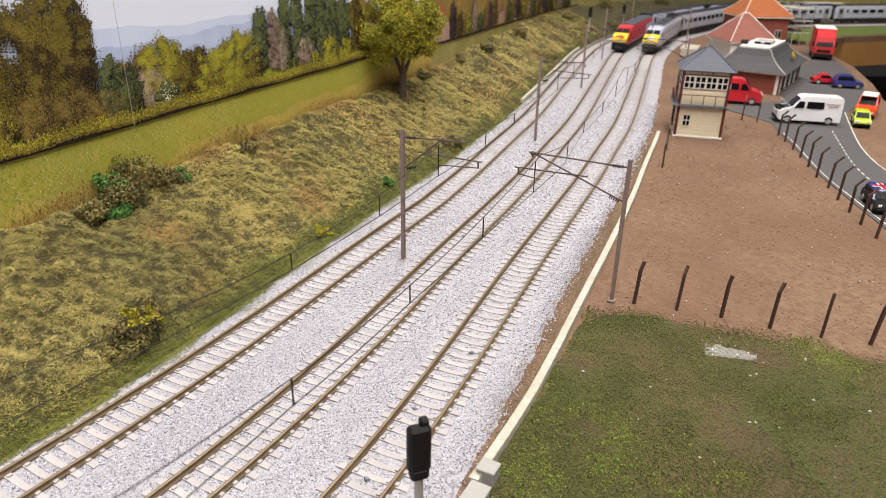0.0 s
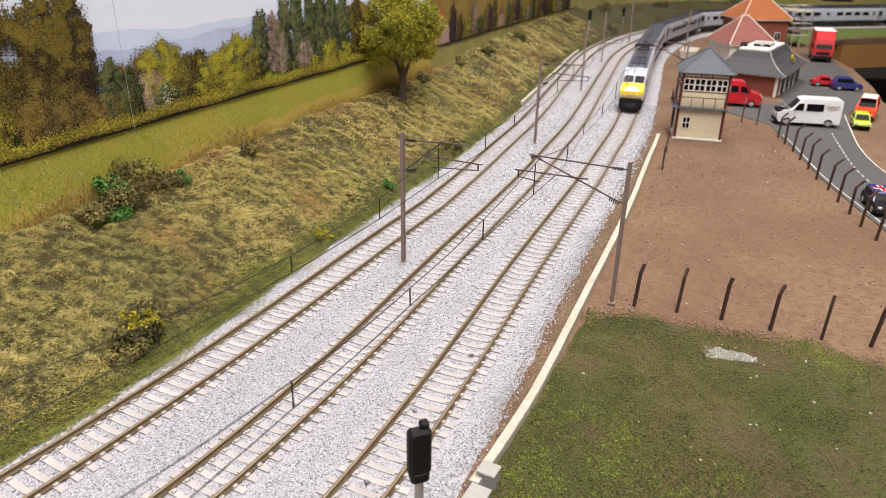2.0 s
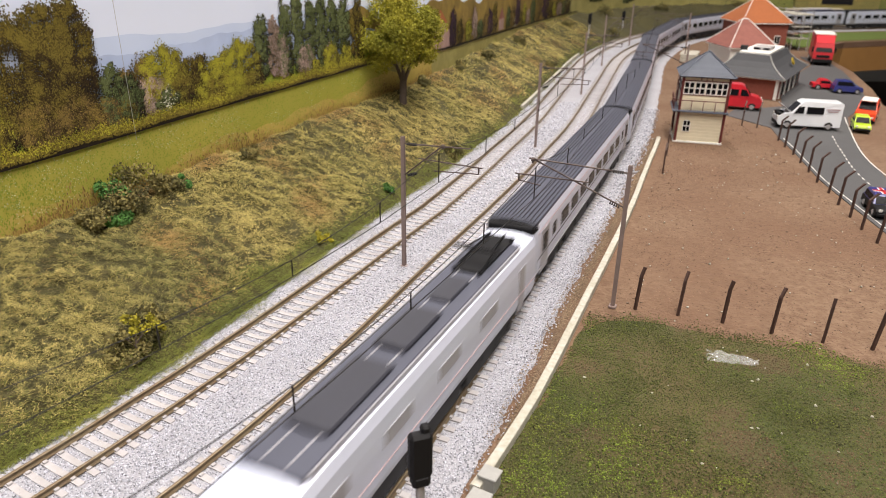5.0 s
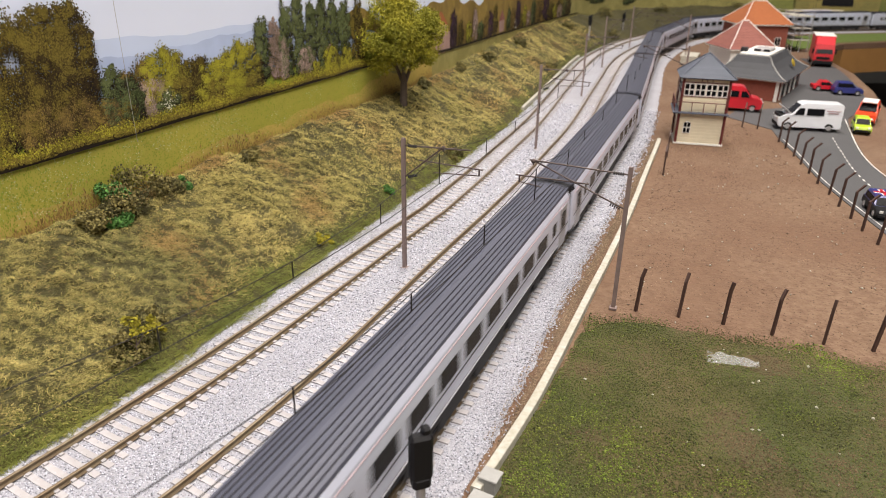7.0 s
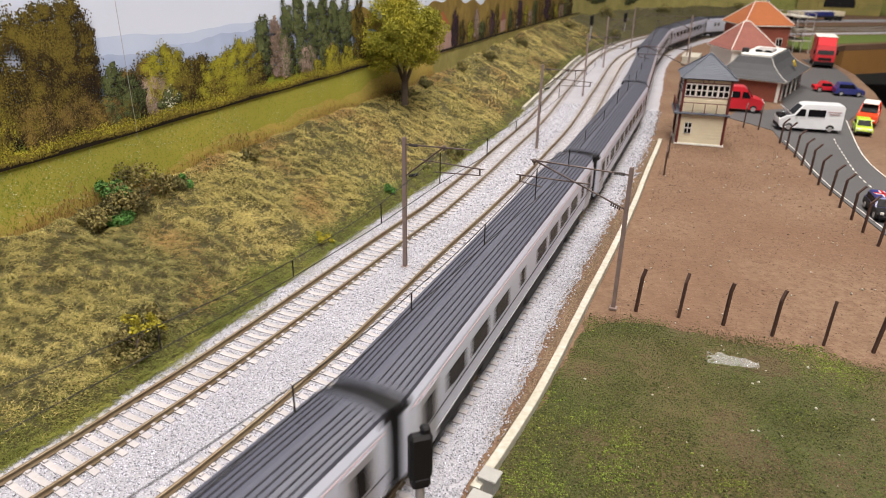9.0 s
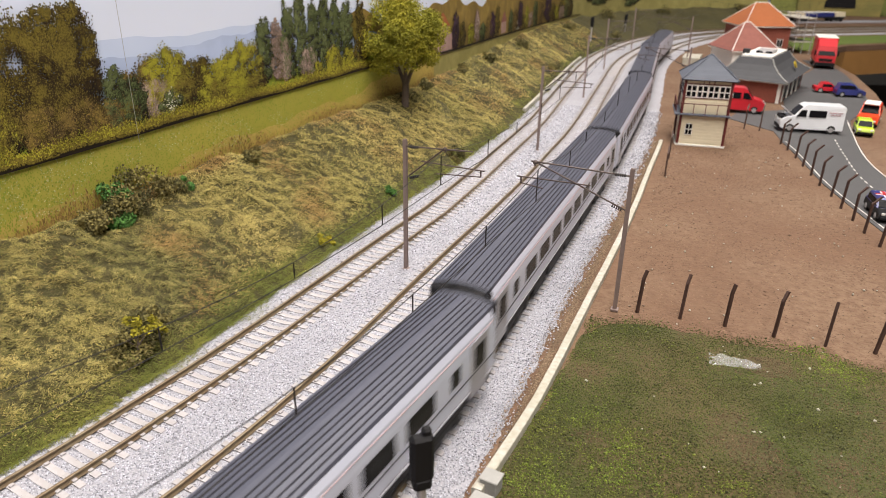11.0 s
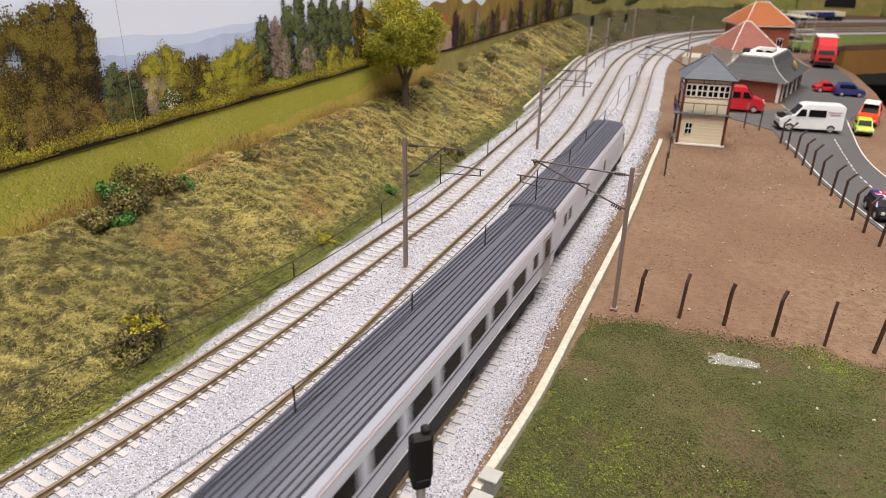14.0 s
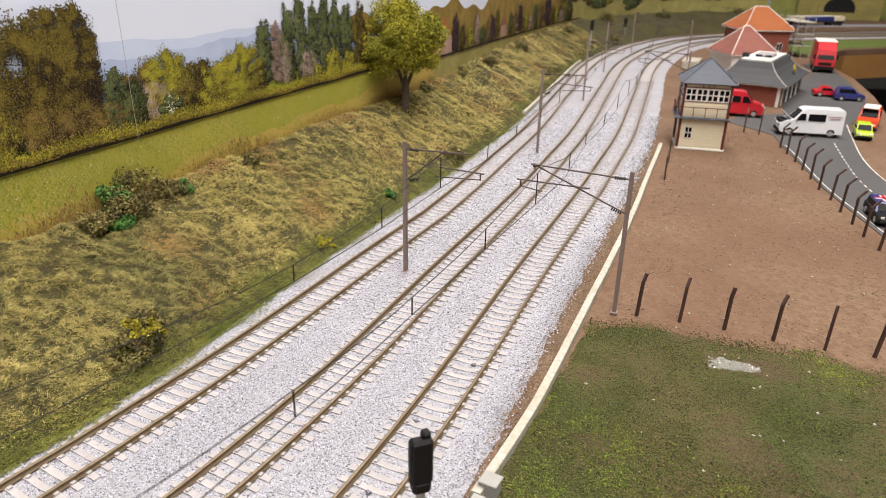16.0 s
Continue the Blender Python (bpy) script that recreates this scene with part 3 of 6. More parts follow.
def mast(way, d, target, height, lean=0.0):
    """A steel mast with a cantilever arm that holds the wires over the offset target."""
    x, y, h = along(ZERO + way, d)
    t = thing("catenary_mast", at(x, y, -0.7, h + 90, 0, lean), "slim brown steel mast with wire-holding cantilever arm", "mast", "masts along the line")
    k = -1 if target > d else 1          # local x points to the right of the line at heading + 90 turned
    reach = abs(target - d)
    bm = bm_new()
    box(bm, 0, -0.85, 0, 2.1, 0.35, height)
    box(bm, 0, 0.85, 0, 2.1, 0.35, height)
    box(bm, 0, 0, 0, 0.5, 1.5, height)
    part("post", bm, M_MAST, t)
    bm = bm_new()
    box(bm, 0, 0, -1.2, 4, 4, 1.5, 0.3)
    part("base_plate", bm, M_MAST, t)
    s = -1 if target < d else 1
    s = -s

    def arm(name, a, b, r):
        q = bm_new()
        rod(q, (s * -a[0], 0, a[1]), (s * -b[0], 0, b[1]), r, 6)
        part(name, q, M_ARM, t)
    over = 2 if reach > 30 else 16
    arm("top_tube", (1, height - 4), (reach + over, height - 2.5), 0.45)
    arm("bracket_tube", (1, height - 22), (reach * 0.98, height - 3), 0.45)
    arm("registration_tube", (reach * 0.40, height - 11.5), (reach + over + 7, CONTACT + 10.5), 0.4)
    arm("steady_arm", (reach + over + 5, CONTACT + 7.0), (reach - 5, CONTACT + 5.5), 0.35)
    arm("drop_link", (reach + over + 5, CONTACT + 10.5), (reach + over + 5, CONTACT + 6.8), 0.45)
    for z in (height - 4, height - 22):
        q = bm_new()
        for i in range(5):
            rod(q, (s * -(3 + i * 1.1), 0, z + (0.05 + 0.35 * i if z < height - 10 else 0)), (s * -(3.7 + i * 1.1), 0, z + (0.25 + 0.35 * i if z < height - 10 else 0)), 0.85, 8)
        part("insulator", q, M_UNDER, t)
    q = bm_new()
    bmesh.ops.create_uvsphere(q, u_segments=8, v_segments=6, radius=1.3, matrix=Matrix.Translation((s * -reach, 0, height - 3)))
    rod(q, (s * -reach, 0, height - 3), (s * -reach, 0, height - 5), 0.4)
    part("clamp", q, M_ARM, t)
    return t


MASTS = (380, 672.5, 957, 1212, 1480)
for w in MASTS:
    mast(w, 69.5, 45.5, 79)
for w in (380, 890, 1340):
    mast(w, -54.3, -5.0, 78)


def wire_run(d, first):
    """Contact wire, carrier wire and droppers over one track."""
    t = thing("overhead_line", Matrix(), "black overhead contact wire hung by droppers from a carrier wire", "overhead wire", "overhead wires")
    ways = np.arange(-60, 2300, 8.0)

    def carrier(w):
        u = ((w - 380) % 292.5) / 292.5
        return CONTACT + 7 + 11 * (2 * u - 1) ** 2
    for nm, f, r in (("contact_wire", lambda w: CONTACT, 0.19), ("carrier_wire", carrier, 0.19)):
        vs = []
        for w in ways:
            x, y, h = along(ZERO + w, d)
            a = math.radians(h + 90)
            for k in range(4):
                c = math.cos(k * math.pi / 2 + 0.78) * r
                vs.append((x + math.cos(a) * c, y + math.sin(a) * c, f(w) + math.sin(k * math.pi / 2 + 0.78) * r))
        fs = [(i * 4 + k, i * 4 + (k + 1) % 4, i * 4 + 4 + (k + 1) % 4, i * 4 + 4 + k) for i in range(len(ways) - 1) for k in range(4)]
        raw(nm, vs, fs, M_WIRE, t)
    for w in np.arange(first - 66 * 4, 2250, 66.0):
        x, y, h = along(ZERO + w, d)
        bm = bm_new()
        rod(bm, (x, y, CONTACT), (x, y, carrier(w)), 0.3, 5)
        part("dropper", bm, M_WIRE, t)


wire_run(lane([130, 174, 240, 306, 373, 421, 500, 900], [-1.5, 0.4, -0.3, -3.9, -8.9, -12.0, -6.0, -5.0]), 240)
wire_run(lane([130, 190, 244, 309, 374, 431, 520, 900], [60, 57.5, 53, 48.4, 46.2, 42, 45, 45.5]), 244)


def kerbs():
    for nm, s0, s1, d, w, zt, lab in (("edging_strip", 223, 753, lane([223, 253, 280, 318, 370, 422, 490, 600, 740], [-33.6, -35.8, -37.6, -38.7, -39.8, -40.6, -40.4, -38.2, -38.0]), 3.7, 2.6, "long cream-painted low edging strip, flecked with green"),
                                      ("edging_strip", 832, 1300, 122.5, 3.5, 5.0, "pale painted low edging strip at the embankment foot")):
        k = w / 2
        v, f = sweep([(-k, -3), (-k, zt - 0.3), (-k + 0.4, zt), (k - 0.4, zt), (k, zt - 0.3), (k, -3)], ZERO + s0, ZERO + s1, 4, d)
        n = len(v)
        f = [tuple(q) for q in f] + [tuple(range(5, -1, -1)), tuple(range(n - 6, n))]
        tagged(raw(nm, v, f, M_KERB), lab, "edging")
    for x, y, r, sx, sy, sz in ((17.5, 187, 62, 6, 6.5, 6.0), (12, 175, 62, 12, 7, 4.0)):
        t = thing("cable_trough", at(x, y, -2, r), "small grey concrete cable trough box beside the edging", "trough", "grey boxes")
        bm = bm_new()
        box(bm, 0, 0, 0, sx, sy, sz, 0.4)
        part("box", bm, M_GREYBOX, t)
        bm = bm_new()
        box(bm, 0, 0, sz, sx + 0.8, sy + 0.8, 0.9, 0.3)
        part("lid", bm, M_GREYBOX, t)


kerbs()


def bent_post(x, y, turn, tilt, hgt=25, bend=0.2):
    t = thing("fence_post", at(x, y, -2.2, turn, 0, tilt), "dark brown fence post with bent top", "fence post", "fence posts")
    bm = bm_new()
    s = 0.74
    rings = [(0, 0), (0, hgt * 0.8), (hgt * bend, hgt)]
    vs = []
    for px, pz in rings:
        vs.append([bm.verts.new((px + a * s, b * s * 0.9, pz - (0.5 if pz == hgt and a > 0 else 0))) for a, b in ((-1, -1), (1, -1), (1, 1), (-1, 1))])
    for a, b in zip(vs, vs[1:]):
        for i in range(4):
            bm.faces.new((a[i], a[(i + 1) % 4], b[(i + 1) % 4], b[i]))
    bm.faces.new(vs[0][::-1])
    bm.faces.new(vs[-1])
    part("post", bm, M_WOODPOST, t)
    return t


for i, (x, y, a) in enumerate(((103, 320, 4), (124, 314, 7), (145, 307, 2), (166, 297, 3), (188, 289, 5), (209, 283, 6), (230, 276, 6), (251, 270, 5))):
    bent_post(x, y, 30 + 20 * math.sin(i * 2.1), a, 25 + 1.5 * math.sin(i * 3), 0.06 + 0.03 * math.sin(i * 2.7))
ROADPOSTS = [(328, 745), (341, 736), (340, 681), (336, 657), (331, 629), (325, 602), (319, 574), (312, 545), (308, 518), (301, 490), (296, 464), (291, 440), (288, 416), (286, 392), (284, 368)]
for i, (x, y) in enumerate(ROADPOSTS):
    bent_post(x, y, 5 if i > 1 else 60, 1 + 2 * math.sin(i * 1.7), 27 + math.sin(i * 2.3))
for i, (w, d) in enumerate(((640, -52), (700, -50), (790, -48), (850, -48), (930, -49), (1010, -50))):
    x, y, h = along(ZERO + w, d)
    bent_post(x, y, h, 1, 26)


def colour_signal(x, y, z, turn, top, label, back=True):
    t = thing("colour_light_signal", at(x, y, z, turn), label, "railway signal", "signals")
    bm = bm_new()
    rod(bm, (0, 0, 0), (0, 0, top - 16), 1.4, 12)
    part("pole", bm, M_POLE, t, "pale grey tubular pole")
    bm = bm_new()
    box(bm, 0, 0, top - 19, 5.6, 4.4, 4.5, 0.9)
    part("lamp_foot", bm, M_BLACK, t)
    bm = bm_new()
    box(bm, 0, 0, top - 16, 6.9, 4.0, 16, 1.0)
    part("head", bm, M_BLACK, t, "black signal head seen from its back")
    bm = bm_new()
    for k in range(4):
        rod(bm, (0, 2.0, top - 14.6 + k * 3.3), (0, 4.6, top - 14.4 + k * 3.3), 1.4, 10)
    part("hood", bm, M_BLACK, t)
    bm = bm_new()
    box(bm, 1.6, 0.5, top - 1, 2.6, 3, 3.0, 0.6)
    part("cap", bm, M_BLACK, t)
    return t


colour_signal(-5.9, 154, -0.8, 20, 49.5, "black colour-light signal head on a pale pole by the near track")
for w, d, tp in ((1435, 141, 56), (1640, 141, 46)):
    x, y, h = along(ZERO + w, d)
    colour_signal(x, y, -0.5 if d < 120 else 4, h - 90, tp, "distant black colour-light signal at the embankment foot")


def plastic_bag():
    rng = random.Random(5)
    bm = bm_new()
    bmesh.ops.create_grid(bm, x_segments=14, y_segments=8, size=1)
    for v in bm.verts:
        p = v.co.copy()
        r = max(abs(p.x), abs(p.y))
        v.co.x, v.co.y = p.x * 11.5, p.y * 4.2 * (1 - 0.3 * p.x)
        v.co.z = 0.6 + (1 - r) * 1.0 + noise.noise(p * 3.1) * 1.5 + rng.uniform(-0.25, 0.25)
    m = bpy.data.materials.new("clear_film")
    m.use_nodes = True
    b = m.node_tree.nodes["Principled BSDF"]
    b.inputs["Base Color"].default_value = (0.75, 0.77, 0.78, 1)
    b.inputs["Roughness"].default_value = 0.08
    b.inputs["Alpha"].default_value = 0.24
    o = part("plastic_film", bm, m, None, "", at(137, 272.5, -2.2, -18))
    tagged(o, "crumpled clear plastic film lying on the turf", "litter")


plastic_bag()


def patches():
    turf = [(16, 190), (26, 212), (43, 244), (66, 290), (80, 305), (95, 310), (110, 306), (134, 294), (158, 286), (178, 280), (204, 268), (206, 250), (186, 214), (172, 180), (150, 100), (0, 100)]
    pts = spline(turf + turf[:1], 6)
    rng = random.Random(3)
    o = [(x + rng.uniform(-0.8, 0.8) + 3.5 * float(wander(x, y, 14, 21)), y + rng.uniform(-0.8, 0.8) - 2 + 3.5 * float(wander(x, y, 14, 22))) for x, y in pts[:-1]]
    bm = bm_new()
    prism(bm, o, -3, -1.8, "z")
    tagged(part("turf", bm, M_TURF), "dark mossy green scatter turf with brown patches", "grass", kind="structure")
    road = [(329, 794), (356, 734), (345, 690), (337, 643), (317, 548), (309, 481), (303, 424), (296, 330), (330, 250), (360, 380), (378, 506), (378, 558), (397, 624), (436, 723), (470, 791),
            (545, 880), (590, 980), (645, 1131), (690, 1297), (650, 1290), (632, 1203), (483, 1000), (419, 848), (351, 826)]
    bm = bm_new()
    prism(bm, road, -3, -1.3, "z")
    r = tagged(part("road", bm, M_ROAD), "dark grey asphalt road with white lines", "road", kind="structure")
    mw = mat("road_paint", (0.75, 0.74, 0.7), 0.7, grain=400, amount=0.15)

    def line(a, b, w=0.9):
        v = Vector((b[0] - a[0], b[1] - a[1]))
        n = Vector((-v.y, v.x)).normalized() * w / 2
        q = bm_new()
        prism(q, [(a[0] + n.x, a[1] + n.y), (a[0] - n.x, a[1] - n.y), (b[0] - n.x, b[1] - n.y), (b[0] + n.x, b[1] + n.y)], -1.4, -1.15, "z")
        part("road_line", q, mw, r)
    edge = spline([(466, 790), (440, 731), (402, 640), (383, 570), (378, 506), (362, 390)], 12)
    for a, b in zip(edge, edge[1:]):
        line(a, b)
    mid = spline([(405, 700), (385, 645), (360, 570), (345, 490), (335, 410)], 6)
    for i in range(0, len(mid) - 1, 2):
        line(mid[i], mid[i + 1])
    left = spline([(349, 690), (340, 640), (321, 550), (313, 481), (307, 424)], 12)
    for a, b in zip(left, left[1:]):
        line(a, b, 0.7)
    grass = [(700, 1415), (735, 1440), (860, 1548), (1150, 1658), (1500, 1750), (1500, 1830), (1100, 1760), (880, 1700), (760, 1620)]
    bm = bm_new()
    prism(bm, grass, -3, -1.0, "z")
    tagged(part("verge", bm, mat("bright_turf", (0.12, 0.17, 0.03), 0.95, grain=400, amount=0.4, bump=0.8)), "bright green grass verge by the far track", "grass", kind="structure")


patches()


# ---- buildings ----
M_CREAM = mat("cream_boards", (0.74, 0.67, 0.50), 0.7, grain=200, amount=0.06, stain=50, stain_amt=0.15)
M_MAROON = mat("maroon_wood", (0.13, 0.022, 0.02), 0.6, grain=200, amount=0.15)
M_SLATE = mat("slate_blue", (0.095, 0.108, 0.142), 0.7, grain=250, amount=0.12, stain=60, stain_amt=0.2, obj_rand=0.06)
M_SLATEDARK = mat("slate_dark", (0.055, 0.057, 0.065), 0.75, grain=250, amount=0.15, stain=50, stain_amt=0.3)
M_WHITE = mat("white_paint", (0.78, 0.77, 0.74), 0.5, grain=150, amount=0.05, stain=60, stain_amt=0.06)
M_BRICK = mat("brick_red", (0.26, 0.075, 0.05), 0.85, grain=500, amount=0.25, stain=60, stain_amt=0.3)
M_TILE = mat("tile_red", (0.27, 0.10, 0.08), 0.8, grain=300, amount=0.2, stain=50, stain_amt=0.25, obj_rand=0.08)
M_ORANGE = mat("tile_orange", (0.38, 0.12, 0.04), 0.8, grain=300, amount=0.2, stain=40, stain_amt=0.25)


def hip_roof(t, w, d, z0, z1, ridge_len, m, label, over=4, rows=0, rowmat=None, capm=None):
    """Four roof slopes with courses of slates."""
    a, b, r = w / 2 + over, d / 2 + over, ridge_len / 2
    c = [(-a, -b, z0), (a, -b, z0), (a, b, z0), (-a, b, z0)]
    r0, r1 = (-r, 0, z1), (r, 0, z1)
    faces = [[c[0], c[1], r1, r0], [c[1], c[2], r1], [c[2], c[3], r0, r1], [c[3], c[0], r0]]
    roof = None
    bm = bm_new()
    for f in faces:
        f = [p for i, p in enumerate(f) if i == 0 or p != f[i - 1]]
        slab(bm, f, 1.2)
    roof = part("roof", bm, m, t, label)
    for f in faces:
        lo0, lo1 = Vector(f[0]), Vector(f[1])
        hi = [Vector(p) for p in f[2:]]
        h0, h1 = (hi[-1], hi[0])
        n = (lo1 - lo0).cross(h1 - lo0).normalized() * 0.16
        for k in range(rows):
            u0, u1 = k / rows, (k + 0.985) / rows
            q = bm_new()
            slab(q, [lo0.lerp(h0, u0) + n * 2, lo1.lerp(h1, u0) + n * 2, lo1.lerp(h1, u1) + n, lo0.lerp(h0, u1) + n], 0.3)
            part("slate_course", q, rowmat or m, roof)
    for p in c:
        q = bm_new()
        e = r0 if p[0] < 0 else r1
        rod(q, Vector(p) + Vector((0, 0, 0.6)), Vector(e) + Vector((0, 0, 0.6)), 0.7, 6)
        part("hip_cap", q, capm or m, roof)
    if ridge_len > 0.1:
        q = bm_new()
        rod(q, Vector(r0) + Vector((0, 0, 0.6)), Vector(r1) + Vector((0, 0, 0.6)), 0.9, 6)
        part("ridge_cap", q, capm or m, roof)
    return roof


def signal_box():
    t = thing("signal_box", at(257, 687, -2, -14), "cream and maroon timber signal box with blue-grey hipped roof", "signal box")
    W, D = 43.0, 40.0

    def bx(name, x, y, z, sx, sy, sz, m, label="", par=t, bev=0.15):
        q = bm_new()
        box(q, x, y, z, sx, sy, sz, bev)
        return part(name, q, m, par, label)
    bx("plinth", 0, 0, 0, W + 4, D + 4, 1.6, M_WHITE)
    bx("lower_wall", 0, 0, 1.6, W, D, 29.4, M_CREAM, "cream boarded lower storey")
    for sx in (-1, 1):
        for sy in (-1, 1):
            bx("corner_post", sx * (W / 2), sy * (D / 2), 1.6, 2.4, 2.4, 64, M_MAROON)
    # side wall facing the track
    for k in range(9):
        bx("board", 0, -D / 2 - 0.15, 3 + k * 3.1, W - 3, 0.5, 3.02, M_CREAM)
    bx("balcony", -2, -2, 31, W + 9, D + 7, 1.4, M_SLATE, "grey balcony deck")
    u = bx("upper_wall", 0, 0, 32.4, W, D, 33, M_CREAM)
    for x in (-13.5, -4.5, 4.5, 13.5):
        bx("panel", x, -D / 2 - 0.2, 34.5, 8.2, 0.6, 10.5, M_CREAM)
    for z in (47, 60.5):
        bx("rail_board", 0, -D / 2 - 0.2, z, W, 0.8, 0.9, M_MAROON)
    for x in (-9, 0, 9):
        bx("frieze_bar", x * 0.55, -D / 2 - 0.3, 61, 0.7, 0.7, 5, M_MAROON)

    def window(side):
        for k in range(4):
            x = -15.3 + k * 10.2
            wn = new("window")
            wn.parent = t
            if side:
                wn.matrix_basis = pose(-W / 2 * MM, 0, 0, 0, 0, -90)
            else:
                wn.matrix_basis = pose(0, -D / 2 * MM, 0)
            q = bm_new()
            box(q, x, -0.3, 47.8, 9.8, 0.9, 12.4, 0.1)
            part("frame", q, M_WHITE, wn, "white glazing frame")
            for a in (-2.35, 2.35):
                for z in (48.9, 54.6):
                    q = bm_new()
                    box(q, x + a, -0.62, z, 3.5, 0.5, 4.6)
                    part("pane", q, M_GLASS, wn)
    window(False)
    window(True)
    for k, (x, z) in enumerate(((-12.5, 11), )):
        q = bm_new()
        out = [(-3.6, 0), (3.6, 0), (3.6, 9), (2.5, 11), (0, 12), (-2.5, 11), (-3.6, 9)]
        prism(q, [(x + a, z + b) for a, b in out], -D / 2 - 1.0, -D / 2 + 1)
        f = part("lower_window", q, M_WHITE, t, "white arched window frame")
        for a in (-1.65, 1.65):
            for b in (0.8, 6.4):
                q = bm_new()
                box(q, x + a, -D / 2 - 1.1, z + b, 2.5, 0.6, 4.4)
                part("pane", q, M_GLASS, f)
    # balcony railing
    for x in (-22, -11, 0, 11, 21):
        bx("rail_post", x, -D / 2 - 4.5, 32.4, 0.7, 0.7, 10, M_MAROON)
    bx("hand_rail", -1, -D / 2 - 4.5, 42.0, W + 4, 0.8, 0.8, M_MAROON)
    for y in (-18, -6, 6, 17):
        bx("rail_post", -W / 2 - 5.2, y, 32.4, 0.7, 0.7, 10, M_MAROON)
    bx("hand_rail", -W / 2 - 5.2, 0, 42, 0.8, D, 0.8, M_MAROON)
    hip_roof(t, W, D, 65.4, 86, 2, M_SLATE, "blue-grey slate hipped roof", 4.5, 15)


signal_box()


def house(name, label, x, y, turn, w, d, wall_h, roof_z, ridge, wallm, roofm, rows, capm=None, over=5):
    t = thing(name, at(x, y, -2, turn), label, "building", "")
    q = bm_new()
    box(q, 0, 0, 0, w, d, wall_h, 0.3)
    wl = part("wall", q, wallm, t)
    hip_roof(t, w, d, wall_h, roof_z, ridge, roofm, "tiled hipped roof", over, rows, roofm, capm)
    q = bm_new()
    box(q, 0, 0, wall_h - 2.0, w + 2 * over, d + 2 * over, 1.4)
    part("gutter", q, M_WHITE, t, "white eaves board")
    for k in range(int(w // 28)):
        for sy in (-1, 1):
            q = bm_new()
            box(q, -w / 2 + 16 + k * 28, sy * d / 2, 10, 12, 0.9, 16, 0.1)
            f = part("window", q, M_WHITE, t)
            for a in (-2.9, 2.9):
                q = bm_new()
                box(q, -w / 2 + 16 + k * 28 + a, sy * (d / 2 + 0.35), 11, 4.8, 0.5, 14)
                part("pane", q, M_GLASS, f)
    return t


# station building with flared grey roof
def station():
    t = thing("station_building", at(437, 973, -2, -35), "brick station building with flared dark slate roof and skylight", "building")
    W, D = 84.0, 150.0
    q = bm_new()
    box(q, 0, 0, 0, W, D, 27, 0.3)
    part("wall", q, M_BRICK, t, "dull red brick wall")
    for x in (-40, 40):
        q = bm_new()
        box(q, x, -D / 2 - 0.6, 0, 4, 1.4, 27, 0.2)
        part("pilaster", q, M_WHITE, t)
    for y in (-60, -28, 4, 36):
        q = bm_new()
        box(q, W / 2 + 0.5, y, 0, 1.4, 4, 27, 0.2)
        part("pilaster", q, M_WHITE, t)
        q = bm_new()
        box(q, W / 2 + 0.5, y + 16, 3, 1.2, 15, 18, 0.2)
        part("window", q, M_GLASS, t)
    bm = bm_new()
    prev = None
    for o, z in ((8, 27), (0, 31), (-9, 37), (-16, 44), (-21, 52)):
        a, b = W / 2 + o, D / 2 + o
        ring = [bm.verts.new(p) for p in ((-a, -b, z), (a, -b, z), (a, b, z), (-a, b, z))]
        if prev:
            for i in range(4):
                bm.faces.new((prev[i], prev[(i + 1) % 4], ring[(i + 1) % 4], ring[i]))
        else:
            bm.faces.new(ring[::-1])
        prev = ring
    bm.faces.new(prev)
    r = part("roof", bm, M_SLATEDARK, t, "flared dark slate roof")
    for sx, sy in ((-1, -1), (1, -1), (1, 1), (-1, 1)):
        q = bm_new()
        pr = [(8, 27), (0, 31), (-9, 37), (-16, 44), (-21, 52)]
        for (o, z), (p, y) in zip(pr, pr[1:]):
            rod(q, (sx * (W / 2 + o), sy * (D / 2 + o), z + 0.4), (sx * (W / 2 + p), sy * (D / 2 + p), y + 0.4), 0.9, 6)
        part("hip_cap", q, M_GREYBOX, r)
    q = bm_new()
    box(q, 0, 0, 52, 38, 100, 2.5, 0.3)
    part("flat_roof", q, M_WHITE, r, "pale flat roof deck")
    q = bm_new()
    box(q, 3, -8, 54.5, 22, 28, 4, 0.6)
    k = part("skylight", q, M_POLE, r, "silver skylight box")
    for a in (-6, 6):
        q = bm_new()
        box(q, 3 + a, -22.2, 55.2, 8, 0.5, 2.6)
        part("pane", q, M_GLASS, k)
    q = bm_new()
    box(q, -18, -30, 48, 8, 8, 12, 0.3)
    part("chimney", q, M_UNDER, r)
    q = bm_new()
    rod(q, (W / 2 - 3, 8, 40), (W / 2 - 1.5, 8, 40.6), 5, 14)
    part("sign_disc", q, mat("sign_ochre", (0.42, 0.30, 0.02), 0.6, grain=100, amount=0.1), r, "round ochre sign disc")
    q = bm_new()
    box(q, 0, 0, 25.6, W + 14, D + 14, 1.3, 0.2)
    part("gutter", q, M_WHITE, t)


station()
house("goods_shed", "building with dull red hipped tile roof", 500, 1200, 6, 74, 78, 32, 73, 10, M_WHITE, M_TILE, 10, M_WHITE)
house("booking_hall", "large brick building with bright orange hipped roof", 622, 1442, 2, 90, 96, 50, 90, 26, M_BRICK, M_ORANGE, 10, M_WHITE, 6)


